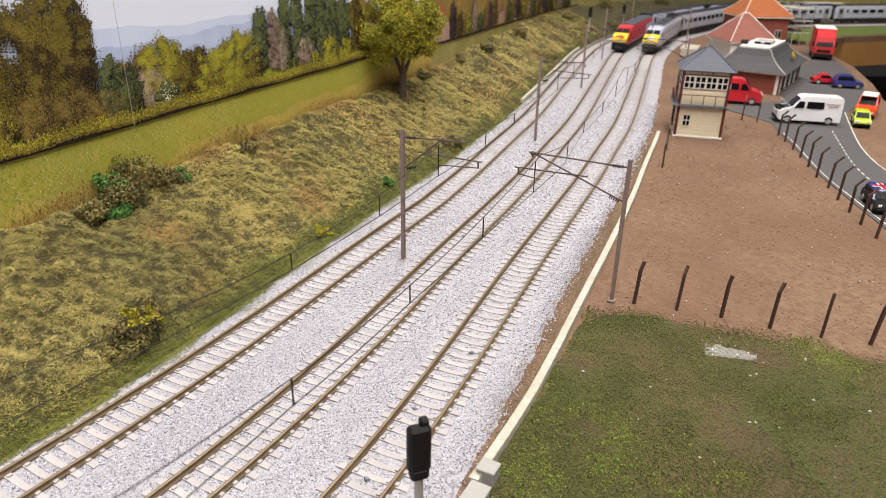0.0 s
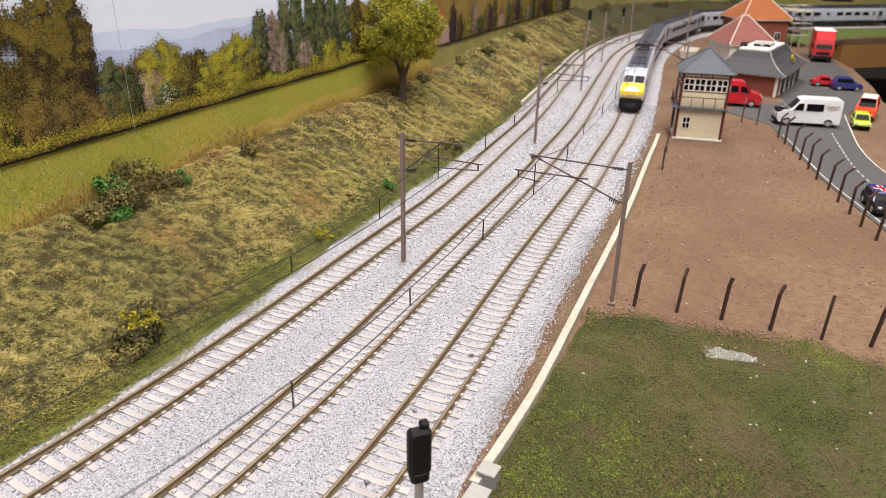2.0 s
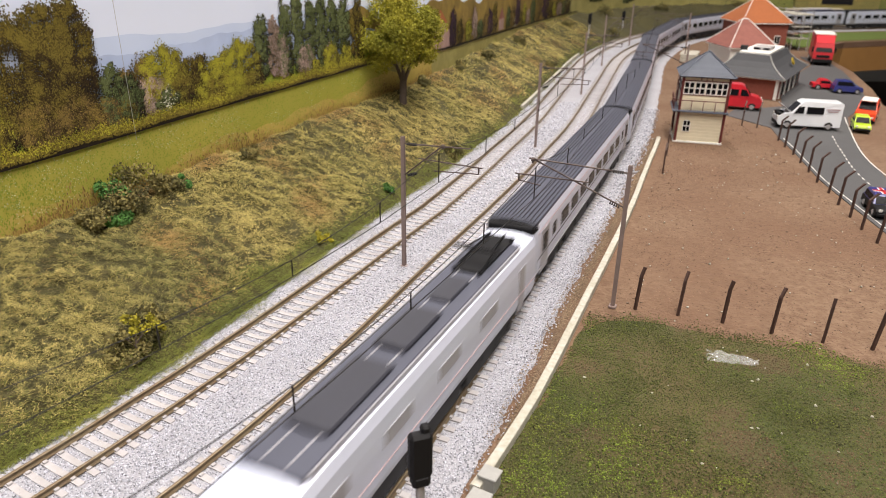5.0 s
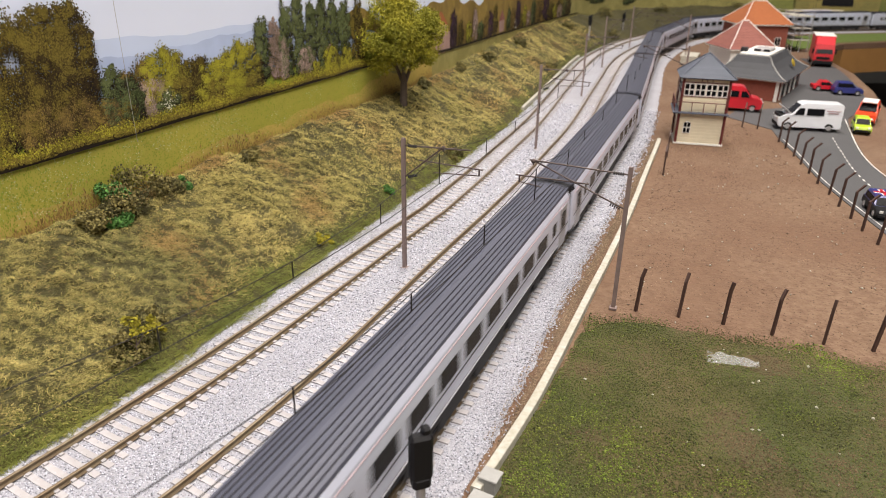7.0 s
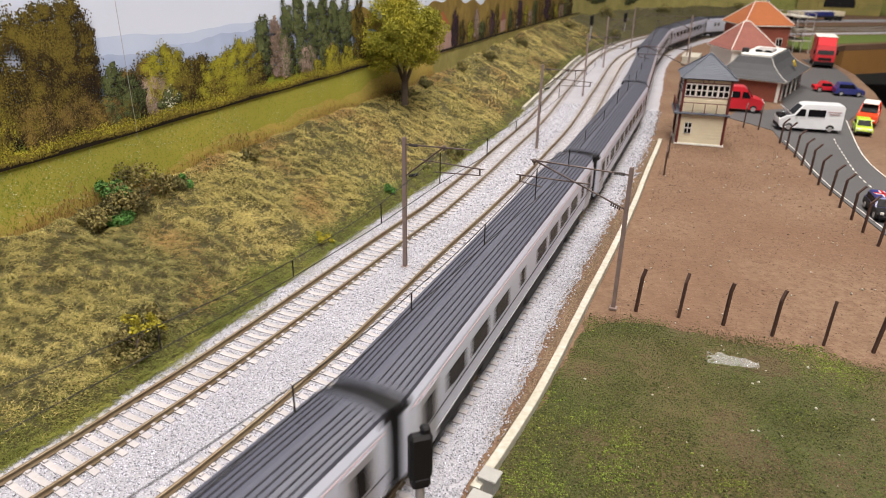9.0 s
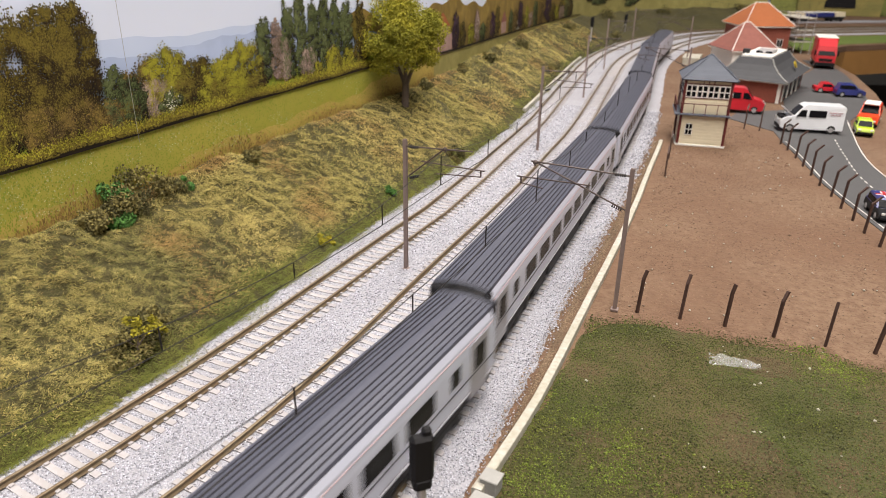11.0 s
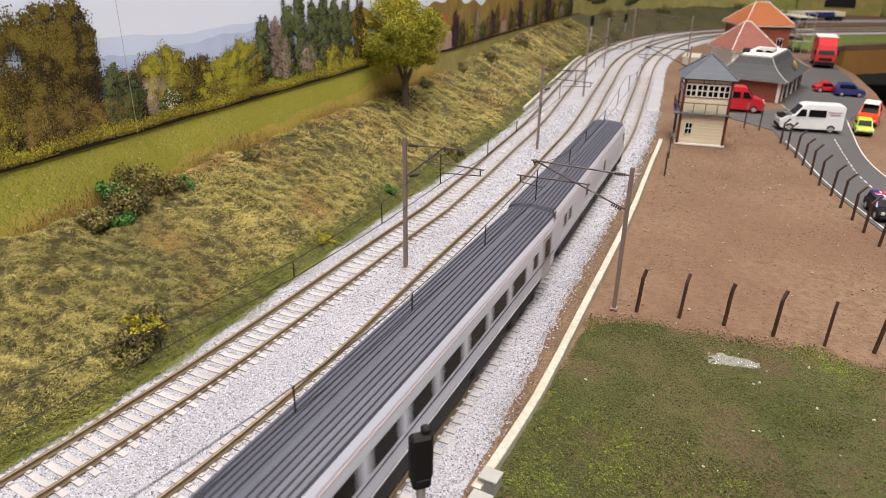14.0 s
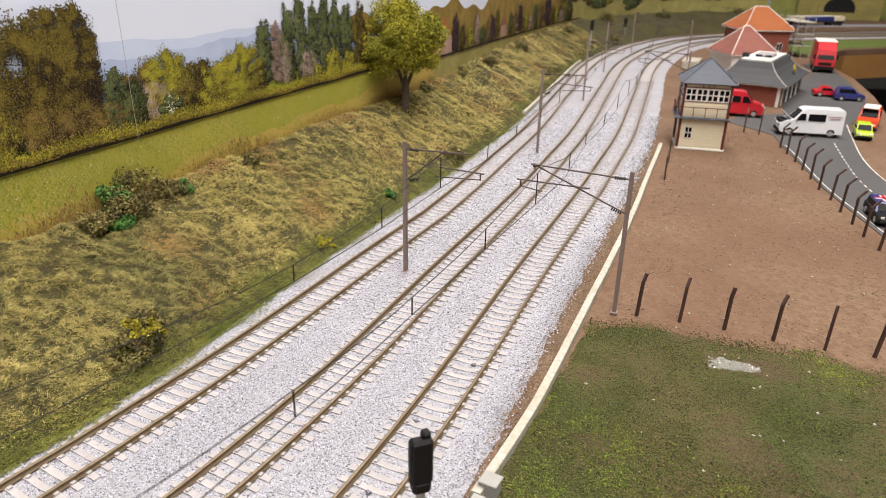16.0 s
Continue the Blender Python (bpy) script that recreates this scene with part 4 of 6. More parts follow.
def scaffold():
    t = thing("scaffolding", at(672, 1420, -2, 2), "thin grey scaffolding of poles and boards beside the orange-roofed building", "scaffolding")
    for x in (0, 16, 32):
        for y in (-40, 0, 40):
            q = bm_new()
            rod(q, (x, y, 0), (x, y, 75), 0.8, 5)
            part("pole", q, M_POLE, t)
    for z in (22, 44, 66):
        q = bm_new()
        box(q, 16, 0, z, 36, 84, 1.2)
        part("deck", q, M_KERB, t)
        for x in (0, 32):
            q = bm_new()
            rod(q, (x, -42, z + 8), (x, 42, z + 8), 0.6, 5)
            part("ledger", q, M_POLE, t)


scaffold()


def platform():
    v, f = sweep([(-48, -2), (-48, 9), (-46, 10), (-75, 10), (-75, -2)], ZERO + 1330, ZERO + 1400, 8)
    n = len(v)
    f = [tuple(a) for a in f] + [(0, 1, 2, 3, 4), tuple(range(n - 1, n - 6, -1))]
    tagged(raw("platform", v, f, M_KERB), "pale station platform beside the near track", "platform")


platform()


# ---- road vehicles: local x points forward ----
M_VANWHITE = mat("van_white", (0.76, 0.79, 0.84), 0.3, grain=60, amount=0.02, coat=0.4)
M_VANRED = mat("van_red", (0.55, 0.015, 0.03), 0.3, grain=60, amount=0.04, coat=0.4)
M_TYRE = mat("tyre", (0.015, 0.015, 0.015), 0.8, grain=200, amount=0.2)
M_BLUE = mat("deep_blue", (0.03, 0.04, 0.20), 0.35, grain=60, amount=0.05, coat=0.4)
M_ORNG = mat("orange_red", (0.75, 0.07, 0.02), 0.35, grain=60, amount=0.05, coat=0.3)
M_LIME = mat("lime_green", (0.45, 0.62, 0.02), 0.35, grain=60, amount=0.05, coat=0.4)


def wheels(t, xs, y, r):
    for x in xs:
        for s in (-1, 1):
            q = bm_new()
            rod(q, (x, s * y, r), (x, s * (y - 2.6), r), r, 16)
            w = part("wheel", q, M_TYRE, t)
            q = bm_new()
            rod(q, (x, s * (y + 0.25), r), (x, s * (y - 1), r), r * 0.58, 12)
            part("hub", q, M_POLE, w)


def hull(t, name, side, half, m, label="", tuck=0.86, z_waist=None):
    """A vehicle body from its side outline of (x, z); above the waist it narrows."""
    top = max(z for _, z in side)
    zw = z_waist or top * 0.5
    q = bm_new()
    l = [q.verts.new((x, half * (1 if z <= zw else 1 - (1 - tuck) * (z - zw) / (top - zw)), z)) for x, z in side]
    r = [q.verts.new((x, -v.co.y, z)) for (x, z), v in zip(side, l)]
    n = len(side)
    for i in range(n):
        q.faces.new((l[i], l[(i + 1) % n], r[(i + 1) % n], r[i]))
    q.faces.new(l[::-1])
    q.faces.new(r)
    bmesh.ops.recalc_face_normals(q, faces=q.faces)
    bmesh.ops.bevel(q, geom=[e for e in q.edges], offset=0.55, segments=2, affect="EDGES")
    return part(name, q, m, t, label, smooth=False)


def glass_side(t, x0, x1, z0, z1, y, slant=0.0, m=None, tuck=0.12):
    for s in (-1, 1):
        q = bm_new()
        v = [(x0, s * y, z0), (x1, s * y, z0), (x1 - slant, s * (y - tuck * (z1 - z0)), z1), (x0, s * (y - tuck * (z1 - z0)), z1)]
        slab(q, v if s < 0 else v[::-1], 0.6)
        part("side_window" if m is None else "side_panel", q, m or M_GLASS, t)


def front_glass(t, x0, z0, x1, z1, w, name="windscreen"):
    q = bm_new()
    slab(q, [(x0, -w, z0), (x0, w, z0), (x1, w * 0.88, z1), (x1, -w * 0.88, z1)], 0.6)
    part(name, q, M_GLASS, t)


def van(x, y, turn, m, label, size=0.9):
    t = thing("van", at(x, y, -1.3, turn) @ Matrix.Scale(size, 4), label, "van", "parked vehicles")
    hull(t, "body", [(-35, 4), (33, 4), (36, 7), (36, 14), (30, 18), (21, 20), (12, 31), (8, 33), (-33, 33), (-35, 31)], 12.5, m, tuck=0.84, z_waist=18)
    front_glass(t, 21.4, 20.3, 13.0, 30.6, 9.8)
    glass_side(t, 8, 19, 19, 27, 12.35, 5)
    glass_side(t, -14, 5, 19, 27, 12.35, 0)
    wheels(t, (-22, 24), 12.4, 5)
    for s in (-1, 1):
        q = bm_new()
        box(q, 35.6, s * 9, 12.5, 1.4, 4.4, 3, 0.3)
        part("headlight", q, M_LAMPG, t)
        q = bm_new()
        box(q, 17, s * 14.2, 19, 1.5, 2.2, 4, 0.4)
        part("wing_mirror", q, M_BLACK, t)
    q = bm_new()
    box(q, 35.6, 0, 4, 2, 23, 4.2, 0.5)
    part("bumper", q, M_BLACK, t)
    return t


v = van(394, 738, 169, M_VANWHITE, "white high-roof van with open bonnet and red side writing")
for k, (z, w) in enumerate(((24.5, 15), (22.0, 11))):
    q = bm_new()
    box(q, -24, 12.4 - 0.12 * (z - 18), z, w, 0.5, 1.1)
    part("writing_bar", q, M_LINE, v)
q = bm_new()
box(q, 29, 0, 19.5, 13, 21, 1.2, 0.3, Matrix.Translation((23, 0, 19.5)) @ Matrix.Rotation(math.radians(-38), 4, "Y") @ Matrix.Translation((-23, 0, -19.5)))
part("bonnet", q, M_POLE, v, "raised silver bonnet")
q = bm_new()
box(q, 31, 0, 14, 9, 20, 4.5, 0.5)
part("engine_bay", q, M_BLACK, v)
v = van(351, 836, -19, M_VANRED, "red high-roof delivery van parked behind the signal box")
for a in (-16, -7):
    q = bm_new()
    box(q, a, -12.2, 19, 4, 0.6, 8, 0.2)
    part("white_emblem", q, M_WHITE, v)


def lorry():
    t = thing("lorry", at(652, 1225, -1.3, -112) @ Matrix.Scale(0.92, 4), "red box lorry with white roof facing along the road", "lorry", "parked vehicles")
    q = bm_new()
    box(q, 0, 0, 7, 84, 33, 4)
    part("chassis", q, M_BLACK, t)
    hull(t, "cab", [(26, 6), (46, 6), (47, 14), (46, 24), (42, 40), (26, 40)], 16.5, M_RED, tuck=0.95, z_waist=24)
    front_glass(t, 46.6, 24.5, 43.3, 34, 14)
    q = bm_new()
    box(q, -9, 0, 11, 66, 34, 42, 0.8)
    part("cargo_box", q, M_RED, t)
    q = bm_new()
    box(q, -9, 0, 53, 66.5, 34.5, 0.9, 0.3)
    part("cargo_roof", q, M_WHITE, t, "white box roof")
    q = bm_new()
    prism(q, [(24.5, 40), (42, 40), (24.5, 52)], -15, 15)
    part("wind_deflector", q, M_RED, t)
    q = bm_new()
    box(q, 46.6, 0, 6, 2, 33, 6, 0.5)
    part("bumper", q, M_BLACK, t)
    q = bm_new()
    box(q, 47.0, 0, 14, 1.2, 22, 5, 0.3)
    part("grille", q, M_BLACK, t)
    for s in (-1, 1):
        q = bm_new()
        box(q, 44, s * 18.6, 24, 1.6, 3, 9, 0.4)
        part("wing_mirror", q, M_BLACK, t)
    wheels(t, (-30, -18, 36), 16.5, 6.5)


lorry()


def car(x, y, turn, m, label, length=54, height=18.5, half=11.2, estate=True, roofm=None, size=0.86):
    t = thing("car", at(x, y, -1.3, turn) @ Matrix.Scale(size, 4), label, "car", "parked vehicles")
    L, h = length / 2, height
    hull(t, "body", [(-L, 3.5), (L, 3.5), (L + 0.5, 7), (L - 1, h * 0.52), (L * 0.45, h * 0.58), (-L, h * 0.6)], half, m, tuck=0.97, z_waist=8)
    back = -L + 1.5 if estate else -L * 0.6
    hull(t, "cabin", [(L * 0.48, h * 0.55), (L * 0.18, h - 0.7), (L * 0.1, h), (back + 3, h), (back, h * 0.6), (back, h * 0.55)], half - 0.6, roofm or m, tuck=0.84, z_waist=h * 0.55)
    front_glass(t, L * 0.47, h * 0.62, L * 0.2, h - 1.2, half * 0.8)
    glass_side(t, back + 2.5, L * 0.36, h * 0.62, h - 1.8, half - 0.75, L * 0.2, tuck=0.2)
    wheels(t, (-L * 0.6, L * 0.62), half, 4.2)
    for s in (-1, 1):
        q = bm_new()
        box(q, L + 0.1, s * half * 0.68, 7, 1, 3, 2.4, 0.4)
        part("headlight", q, M_LAMPG, t)
    q = bm_new()
    box(q, L + 0.2, 0, 3.2, 1.4, half * 1.8, 2.6, 0.4)
    part("bumper", q, M_BLACK, t)
    return t


car(549, 944, -12, M_BLUE, "dark blue estate car parked on the road", 42, 20)
car(533, 972, -12, M_VANRED, "red low car parked behind the blue car", 40, 16, 11, False)
v = car(484, 780, -125, M_ORNG, "orange-red off-roader with pale roof rack", 54, 26, 12.5, True)
q = bm_new()
box(q, -4, 0, 26, 30, 18, 1.6, 0.4)
part("roof_rack", q, M_WHITE, v)
car(450, 730, -113, M_LIME, "small lime-green car facing along the road", 38, 18, 9.6, True)
v = car(323, 474, -105, M_BLACK, "small black car with red, white and blue flag roof", 44, 17, 10, True, M_BLUE)
for nm, a, mm, w in (("white_band", 0, M_WHITE, 4.5), ("red_band", 0, M_VANRED, 2.5)):
    for ln, wd in ((17, w), (w, 15)):
        q = bm_new()
        box(q, -6, 0, 16.4 + (0.5 if mm is M_WHITE else 0.8), ln, wd, 0.4)
        part(nm, q, mm, v)


def crash_debris():
    t = thing("toppled_motorbike", at(506, 1010, -1.3, 30), "small toppled red motorbike on the road", "motorbike")
    for k in (-8, 8):
        q = bm_new()
        rod(q, (k, 0, 0.2), (k, 1.2, 1.8), 4, 12)
        part("wheel", q, M_TYRE, t)
    q = bm_new()
    box(q, 0, 0, 0.4, 13, 5, 4, 0.8)
    part("frame", q, M_RED, t)


crash_debris()


# ---- printed backdrop board behind the embankment ----
def print_mat(name, col, col2, island=0.4, grain=120, amount=0.3, stain=30):
    return mat(name, col, 0.75, grain=grain, amount=amount, col2=col2, stain=stain, stain_amt=0.7, island=island, spec=0.2)


M_SKY = mat("printed_sky", (0.74, 0.81, 1.0), 0.7, grain=4, amount=0.03, col2=(0.72, 0.78, 0.93), stain=7, stain_amt=0.5)
M_HILL = print_mat("printed_hills", (0.48, 0.57, 0.80), (0.42, 0.51, 0.74), 0.1, 60)
M_HILLB = print_mat("printed_far_hills", (0.58, 0.67, 0.88), (0.54, 0.63, 0.85), 0.1, 40, 0.1)
M_HILLC = print_mat("printed_valley", (0.36, 0.45, 0.66), (0.28, 0.37, 0.46), 0.1, 150, 0.4, 60)
M_MEADOW = print_mat("printed_meadow", (0.23, 0.30, 0.035), (0.30, 0.34, 0.05), 0.1)
M_FIELD = print_mat("printed_field", (0.35, 0.345, 0.055), (0.44, 0.39, 0.08), 0.1, 500, 0.35, 22)
M_FIELDDRY = print_mat("printed_dry_field", (0.50, 0.37, 0.10), (0.42, 0.34, 0.085), 0.1, 300, 0.3, 22)
M_DARKLEAF = print_mat("printed_dark_leaf", (0.022, 0.016, 0.010), (0.014, 0.010, 0.008), 0.5)
M_LEAFA = print_mat("printed_leaf_olive", (0.21, 0.165, 0.03), (0.13, 0.10, 0.022), 0.45)
M_LEAFB = print_mat("printed_leaf_yellow", (0.43, 0.40, 0.04), (0.31, 0.30, 0.035), 0.3)
M_LEAFC = print_mat("printed_leaf_brown", (0.30, 0.21, 0.055), (0.16, 0.11, 0.035), 0.6)
M_LEAFD = print_mat("printed_leaf_green", (0.17, 0.20, 0.085), (0.11, 0.135, 0.05), 0.4)
M_BARE = print_mat("printed_bare_tree", (0.48, 0.36, 0.32), (0.26, 0.18, 0.15), 0.5)
M_HEDGE = print_mat("printed_hedge", (0.43, 0.39, 0.04), (0.20, 0.18, 0.02), 0.75)
M_BLOOM = print_mat("printed_bloom", (0.75, 0.75, 0.62), (0.6, 0.6, 0.45), 0.2)
M_PURPLE = print_mat("printed_purple", (0.10, 0.05, 0.08), (0.05, 0.03, 0.05), 0.5)
M_HOUSE = print_mat("printed_house", (0.42, 0.28, 0.25), (0.32, 0.20, 0.18), 0.2)
M_FARHILL = print_mat("printed_hillside", (0.36, 0.32, 0.12), (0.25, 0.23, 0.08), 0.1, 120)
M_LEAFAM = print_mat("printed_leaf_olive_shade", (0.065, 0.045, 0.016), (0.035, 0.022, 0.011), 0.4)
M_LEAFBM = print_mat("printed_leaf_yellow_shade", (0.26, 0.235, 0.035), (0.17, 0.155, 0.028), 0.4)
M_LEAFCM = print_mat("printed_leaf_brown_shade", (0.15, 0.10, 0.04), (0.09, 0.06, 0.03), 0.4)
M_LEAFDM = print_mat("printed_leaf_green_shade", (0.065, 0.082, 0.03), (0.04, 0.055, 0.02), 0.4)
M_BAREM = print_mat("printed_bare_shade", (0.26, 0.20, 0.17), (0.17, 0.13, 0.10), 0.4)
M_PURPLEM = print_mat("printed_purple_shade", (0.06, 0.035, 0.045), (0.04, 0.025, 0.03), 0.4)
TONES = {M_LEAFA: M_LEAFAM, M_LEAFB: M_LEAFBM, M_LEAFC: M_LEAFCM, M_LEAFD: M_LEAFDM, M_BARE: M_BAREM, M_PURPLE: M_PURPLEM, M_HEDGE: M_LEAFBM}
BD = 213.0


def backdrop():
    v, f = sweep([(BD, -3), (BD, 420), (BD + 4, 420), (BD + 4, -3)], ZERO - 60, ZERO + 2150, 6, 0, True)
    board = tagged(raw("backdrop", v, f, M_SKY), "printed countryside backdrop board with trees, hedge and sky", "backdrop", kind="structure")
    rng = np.random.default_rng(11)

    def strip(name, w0, w1, lo, hi, layer, m, step=4):
        ways = np.arange(w0, w1 + 0.1, step)
        x, y, _ = along(ZERO + ways, BD - layer)
        z0 = lo(ways) if callable(lo) else np.full(len(ways), float(lo))
        z1 = hi(ways) if callable(hi) else np.full(len(ways), float(hi))
        vs = np.concatenate([np.stack([x, y, z0], 1), np.stack([x, y, z1], 1)])
        n = len(ways)
        raw(name, vs, [(i, i + 1, n + i + 1, n + i) for i in range(n - 1)], m, board)

    def flakes(name, w, z, size, layer, m, squash=1.0, par=board):
        """Small flat printed leaves at ways w and heights z."""
        n = len(w)
        a = rng.uniform(0, math.pi, n)
        s = size * rng.uniform(0.5, 1.3, n)
        lay = layer + rng.uniform(0, 0.12, n)
        vs = np.zeros((n, 4, 3))
        for k in range(4):
            rr = s * rng.uniform(0.6, 1.15, n)
            dw, dz = np.cos(a + k * math.pi / 2) * rr, np.sin(a + k * math.pi / 2) * rr * squash
            x, y, _ = along(ZERO + w + dw, BD - lay)
            vs[:, k] = np.stack([x, y, z + dz], 1)
        return raw(name, vs.reshape(-1, 3), np.arange(n * 4).reshape(-1, 4), m, par)

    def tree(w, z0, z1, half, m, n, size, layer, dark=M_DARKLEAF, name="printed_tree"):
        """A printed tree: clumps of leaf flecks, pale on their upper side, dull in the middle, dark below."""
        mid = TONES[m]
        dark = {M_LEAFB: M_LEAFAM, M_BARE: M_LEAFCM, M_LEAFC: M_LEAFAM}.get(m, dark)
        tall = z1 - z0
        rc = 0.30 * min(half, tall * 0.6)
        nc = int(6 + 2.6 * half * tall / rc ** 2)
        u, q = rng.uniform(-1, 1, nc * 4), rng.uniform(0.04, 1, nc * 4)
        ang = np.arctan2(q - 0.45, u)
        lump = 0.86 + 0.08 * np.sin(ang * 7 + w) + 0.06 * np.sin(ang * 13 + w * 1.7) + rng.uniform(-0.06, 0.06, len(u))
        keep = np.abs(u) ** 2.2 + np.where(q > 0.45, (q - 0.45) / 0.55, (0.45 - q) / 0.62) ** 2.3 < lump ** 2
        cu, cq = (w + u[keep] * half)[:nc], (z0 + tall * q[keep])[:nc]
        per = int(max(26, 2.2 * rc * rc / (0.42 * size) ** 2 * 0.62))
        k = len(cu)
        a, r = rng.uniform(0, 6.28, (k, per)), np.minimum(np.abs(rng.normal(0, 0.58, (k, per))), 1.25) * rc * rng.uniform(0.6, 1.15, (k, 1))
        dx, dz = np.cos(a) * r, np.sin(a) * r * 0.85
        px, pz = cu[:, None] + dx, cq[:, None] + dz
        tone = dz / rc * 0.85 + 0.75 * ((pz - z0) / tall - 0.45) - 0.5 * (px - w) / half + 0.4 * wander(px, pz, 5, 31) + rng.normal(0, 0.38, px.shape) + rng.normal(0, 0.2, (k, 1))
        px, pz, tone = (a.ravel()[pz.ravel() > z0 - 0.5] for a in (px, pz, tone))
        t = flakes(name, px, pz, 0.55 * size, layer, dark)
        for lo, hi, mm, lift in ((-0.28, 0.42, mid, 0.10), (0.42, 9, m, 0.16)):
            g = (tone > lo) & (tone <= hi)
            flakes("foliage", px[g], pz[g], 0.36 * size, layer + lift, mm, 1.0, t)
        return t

    strip("printed_sky", -50, 2140, 60, 418, 0.15, M_SKY, 8)
    strip("printed_far_hills", 200, 640, 96, lambda w: 127.5 + 1.5 * np.sin(w / 37) + 0.9 * np.sin(w / 13 + 1) + 0.3 * np.sin(w / 4.1), 0.22, M_HILLB)
    strip("printed_hills", 200, 620, 96, lambda w: 120.5 + 1.6 * np.sin(w / 31) + 0.8 * np.sin(w / 7) + 0.4 * np.sin(w / 2.3), 0.3, M_HILL)
    strip("printed_valley", 200, 620, 92, lambda w: 109 + 2.0 * np.sin(w / 17) + 0.9 * np.sin(w / 5) + 0.5 * np.sin(w / 1.9), 0.4, M_HILLC, 2)
    strip("printed_meadow", 200, 640, 78, lambda w: 93 + 2 * np.sin(w / 31), 0.5, M_MEADOW)
    strip("printed_woodland", 560, 1560, 50, lambda w: 118 + 7 * np.sin(w / 40) + 4 * np.sin(w / 13), 0.4, M_LEAFC)
    strip("printed_hillside", 1450, 2140, 40, lambda w: np.interp(w, [1450, 1600, 2300], [80, 150, 190]) + 6 * np.sin(w / 70), 0.6, M_FARHILL, 10)
    strip("printed_pasture", 636, 1600, 30, lambda w: np.interp(w, [100, 560, 640, 796, 998, 1294, 1600], [78, 77.5, 74, 68, 62, 52, 52]), 0.95, M_FARHILL)
    strip("printed_field", 100, 640, 30, lambda w: np.interp(w, [100, 560, 640, 796, 998, 1294, 1600], [78, 77.5, 74, 68, 62, 52, 52]), 0.9, M_FIELD)
    strip("printed_dry_field", 200, 760, 30, lambda w: np.interp(w, [200, 330, 430, 520, 640, 760], [55, 50, 57, 56, 63, 66]) + 2.5 * np.sin(w / 19) + 1.2 * np.sin(w / 6.3), 0.98, M_FIELDDRY, 2)
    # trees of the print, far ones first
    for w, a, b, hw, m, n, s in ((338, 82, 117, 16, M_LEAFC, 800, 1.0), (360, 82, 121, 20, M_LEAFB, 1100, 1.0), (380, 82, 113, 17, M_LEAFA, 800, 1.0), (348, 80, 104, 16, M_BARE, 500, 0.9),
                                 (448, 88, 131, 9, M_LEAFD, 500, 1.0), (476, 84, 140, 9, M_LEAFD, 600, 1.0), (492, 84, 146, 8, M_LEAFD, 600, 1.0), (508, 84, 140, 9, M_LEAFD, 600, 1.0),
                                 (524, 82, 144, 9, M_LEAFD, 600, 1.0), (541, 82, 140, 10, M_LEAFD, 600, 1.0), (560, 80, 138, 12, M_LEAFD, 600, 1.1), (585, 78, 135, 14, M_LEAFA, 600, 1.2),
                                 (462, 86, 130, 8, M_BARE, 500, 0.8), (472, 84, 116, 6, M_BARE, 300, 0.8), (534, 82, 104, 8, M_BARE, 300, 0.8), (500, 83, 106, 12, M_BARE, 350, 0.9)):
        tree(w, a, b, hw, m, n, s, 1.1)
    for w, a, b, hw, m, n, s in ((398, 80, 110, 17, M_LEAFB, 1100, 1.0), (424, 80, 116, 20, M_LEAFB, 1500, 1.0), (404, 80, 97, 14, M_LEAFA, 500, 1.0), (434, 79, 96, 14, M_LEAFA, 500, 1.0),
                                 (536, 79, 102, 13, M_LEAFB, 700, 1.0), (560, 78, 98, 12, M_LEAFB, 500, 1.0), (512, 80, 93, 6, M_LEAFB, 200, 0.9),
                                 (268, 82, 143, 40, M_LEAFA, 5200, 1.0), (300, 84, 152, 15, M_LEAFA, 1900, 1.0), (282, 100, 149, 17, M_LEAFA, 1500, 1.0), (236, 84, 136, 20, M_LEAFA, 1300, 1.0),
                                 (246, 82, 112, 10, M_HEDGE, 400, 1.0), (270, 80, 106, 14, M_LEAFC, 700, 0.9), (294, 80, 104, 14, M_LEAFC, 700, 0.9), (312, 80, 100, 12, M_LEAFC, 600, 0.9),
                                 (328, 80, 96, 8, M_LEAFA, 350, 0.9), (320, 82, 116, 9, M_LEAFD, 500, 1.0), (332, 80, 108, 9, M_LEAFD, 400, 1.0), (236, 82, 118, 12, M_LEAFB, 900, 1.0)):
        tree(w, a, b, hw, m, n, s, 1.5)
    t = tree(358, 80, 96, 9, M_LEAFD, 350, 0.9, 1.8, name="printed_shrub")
    flakes("blossom", 358 + rng.normal(0, 4, 70), 88 + rng.normal(0, 4, 70), 0.5, 2.1, M_BLOOM, 1, t)
    # houses and garden trees further along
    for w, z0, z1, hw, m in ((790, 66, 96, 22, M_HOUSE), (822, 66, 88, 12, M_HOUSE), (1085, 62, 78, 16, M_HOUSE), (1180, 58, 74, 18, M_BLOOM)):
        strip("printed_house", w - hw, w + hw, z0, z1, 1.2, m)
    for w, z0, hw in ((790, 96, 26), (1085, 78, 19)):
        strip("printed_roof", w - hw, w + hw, z0, (lambda ww, w=w, hw=hw, z0=z0: z0 + 16 * (1 - np.abs(ww - w) / hw) + 0.1), 1.3, M_ORANGE if w < 1000 else M_TILE)
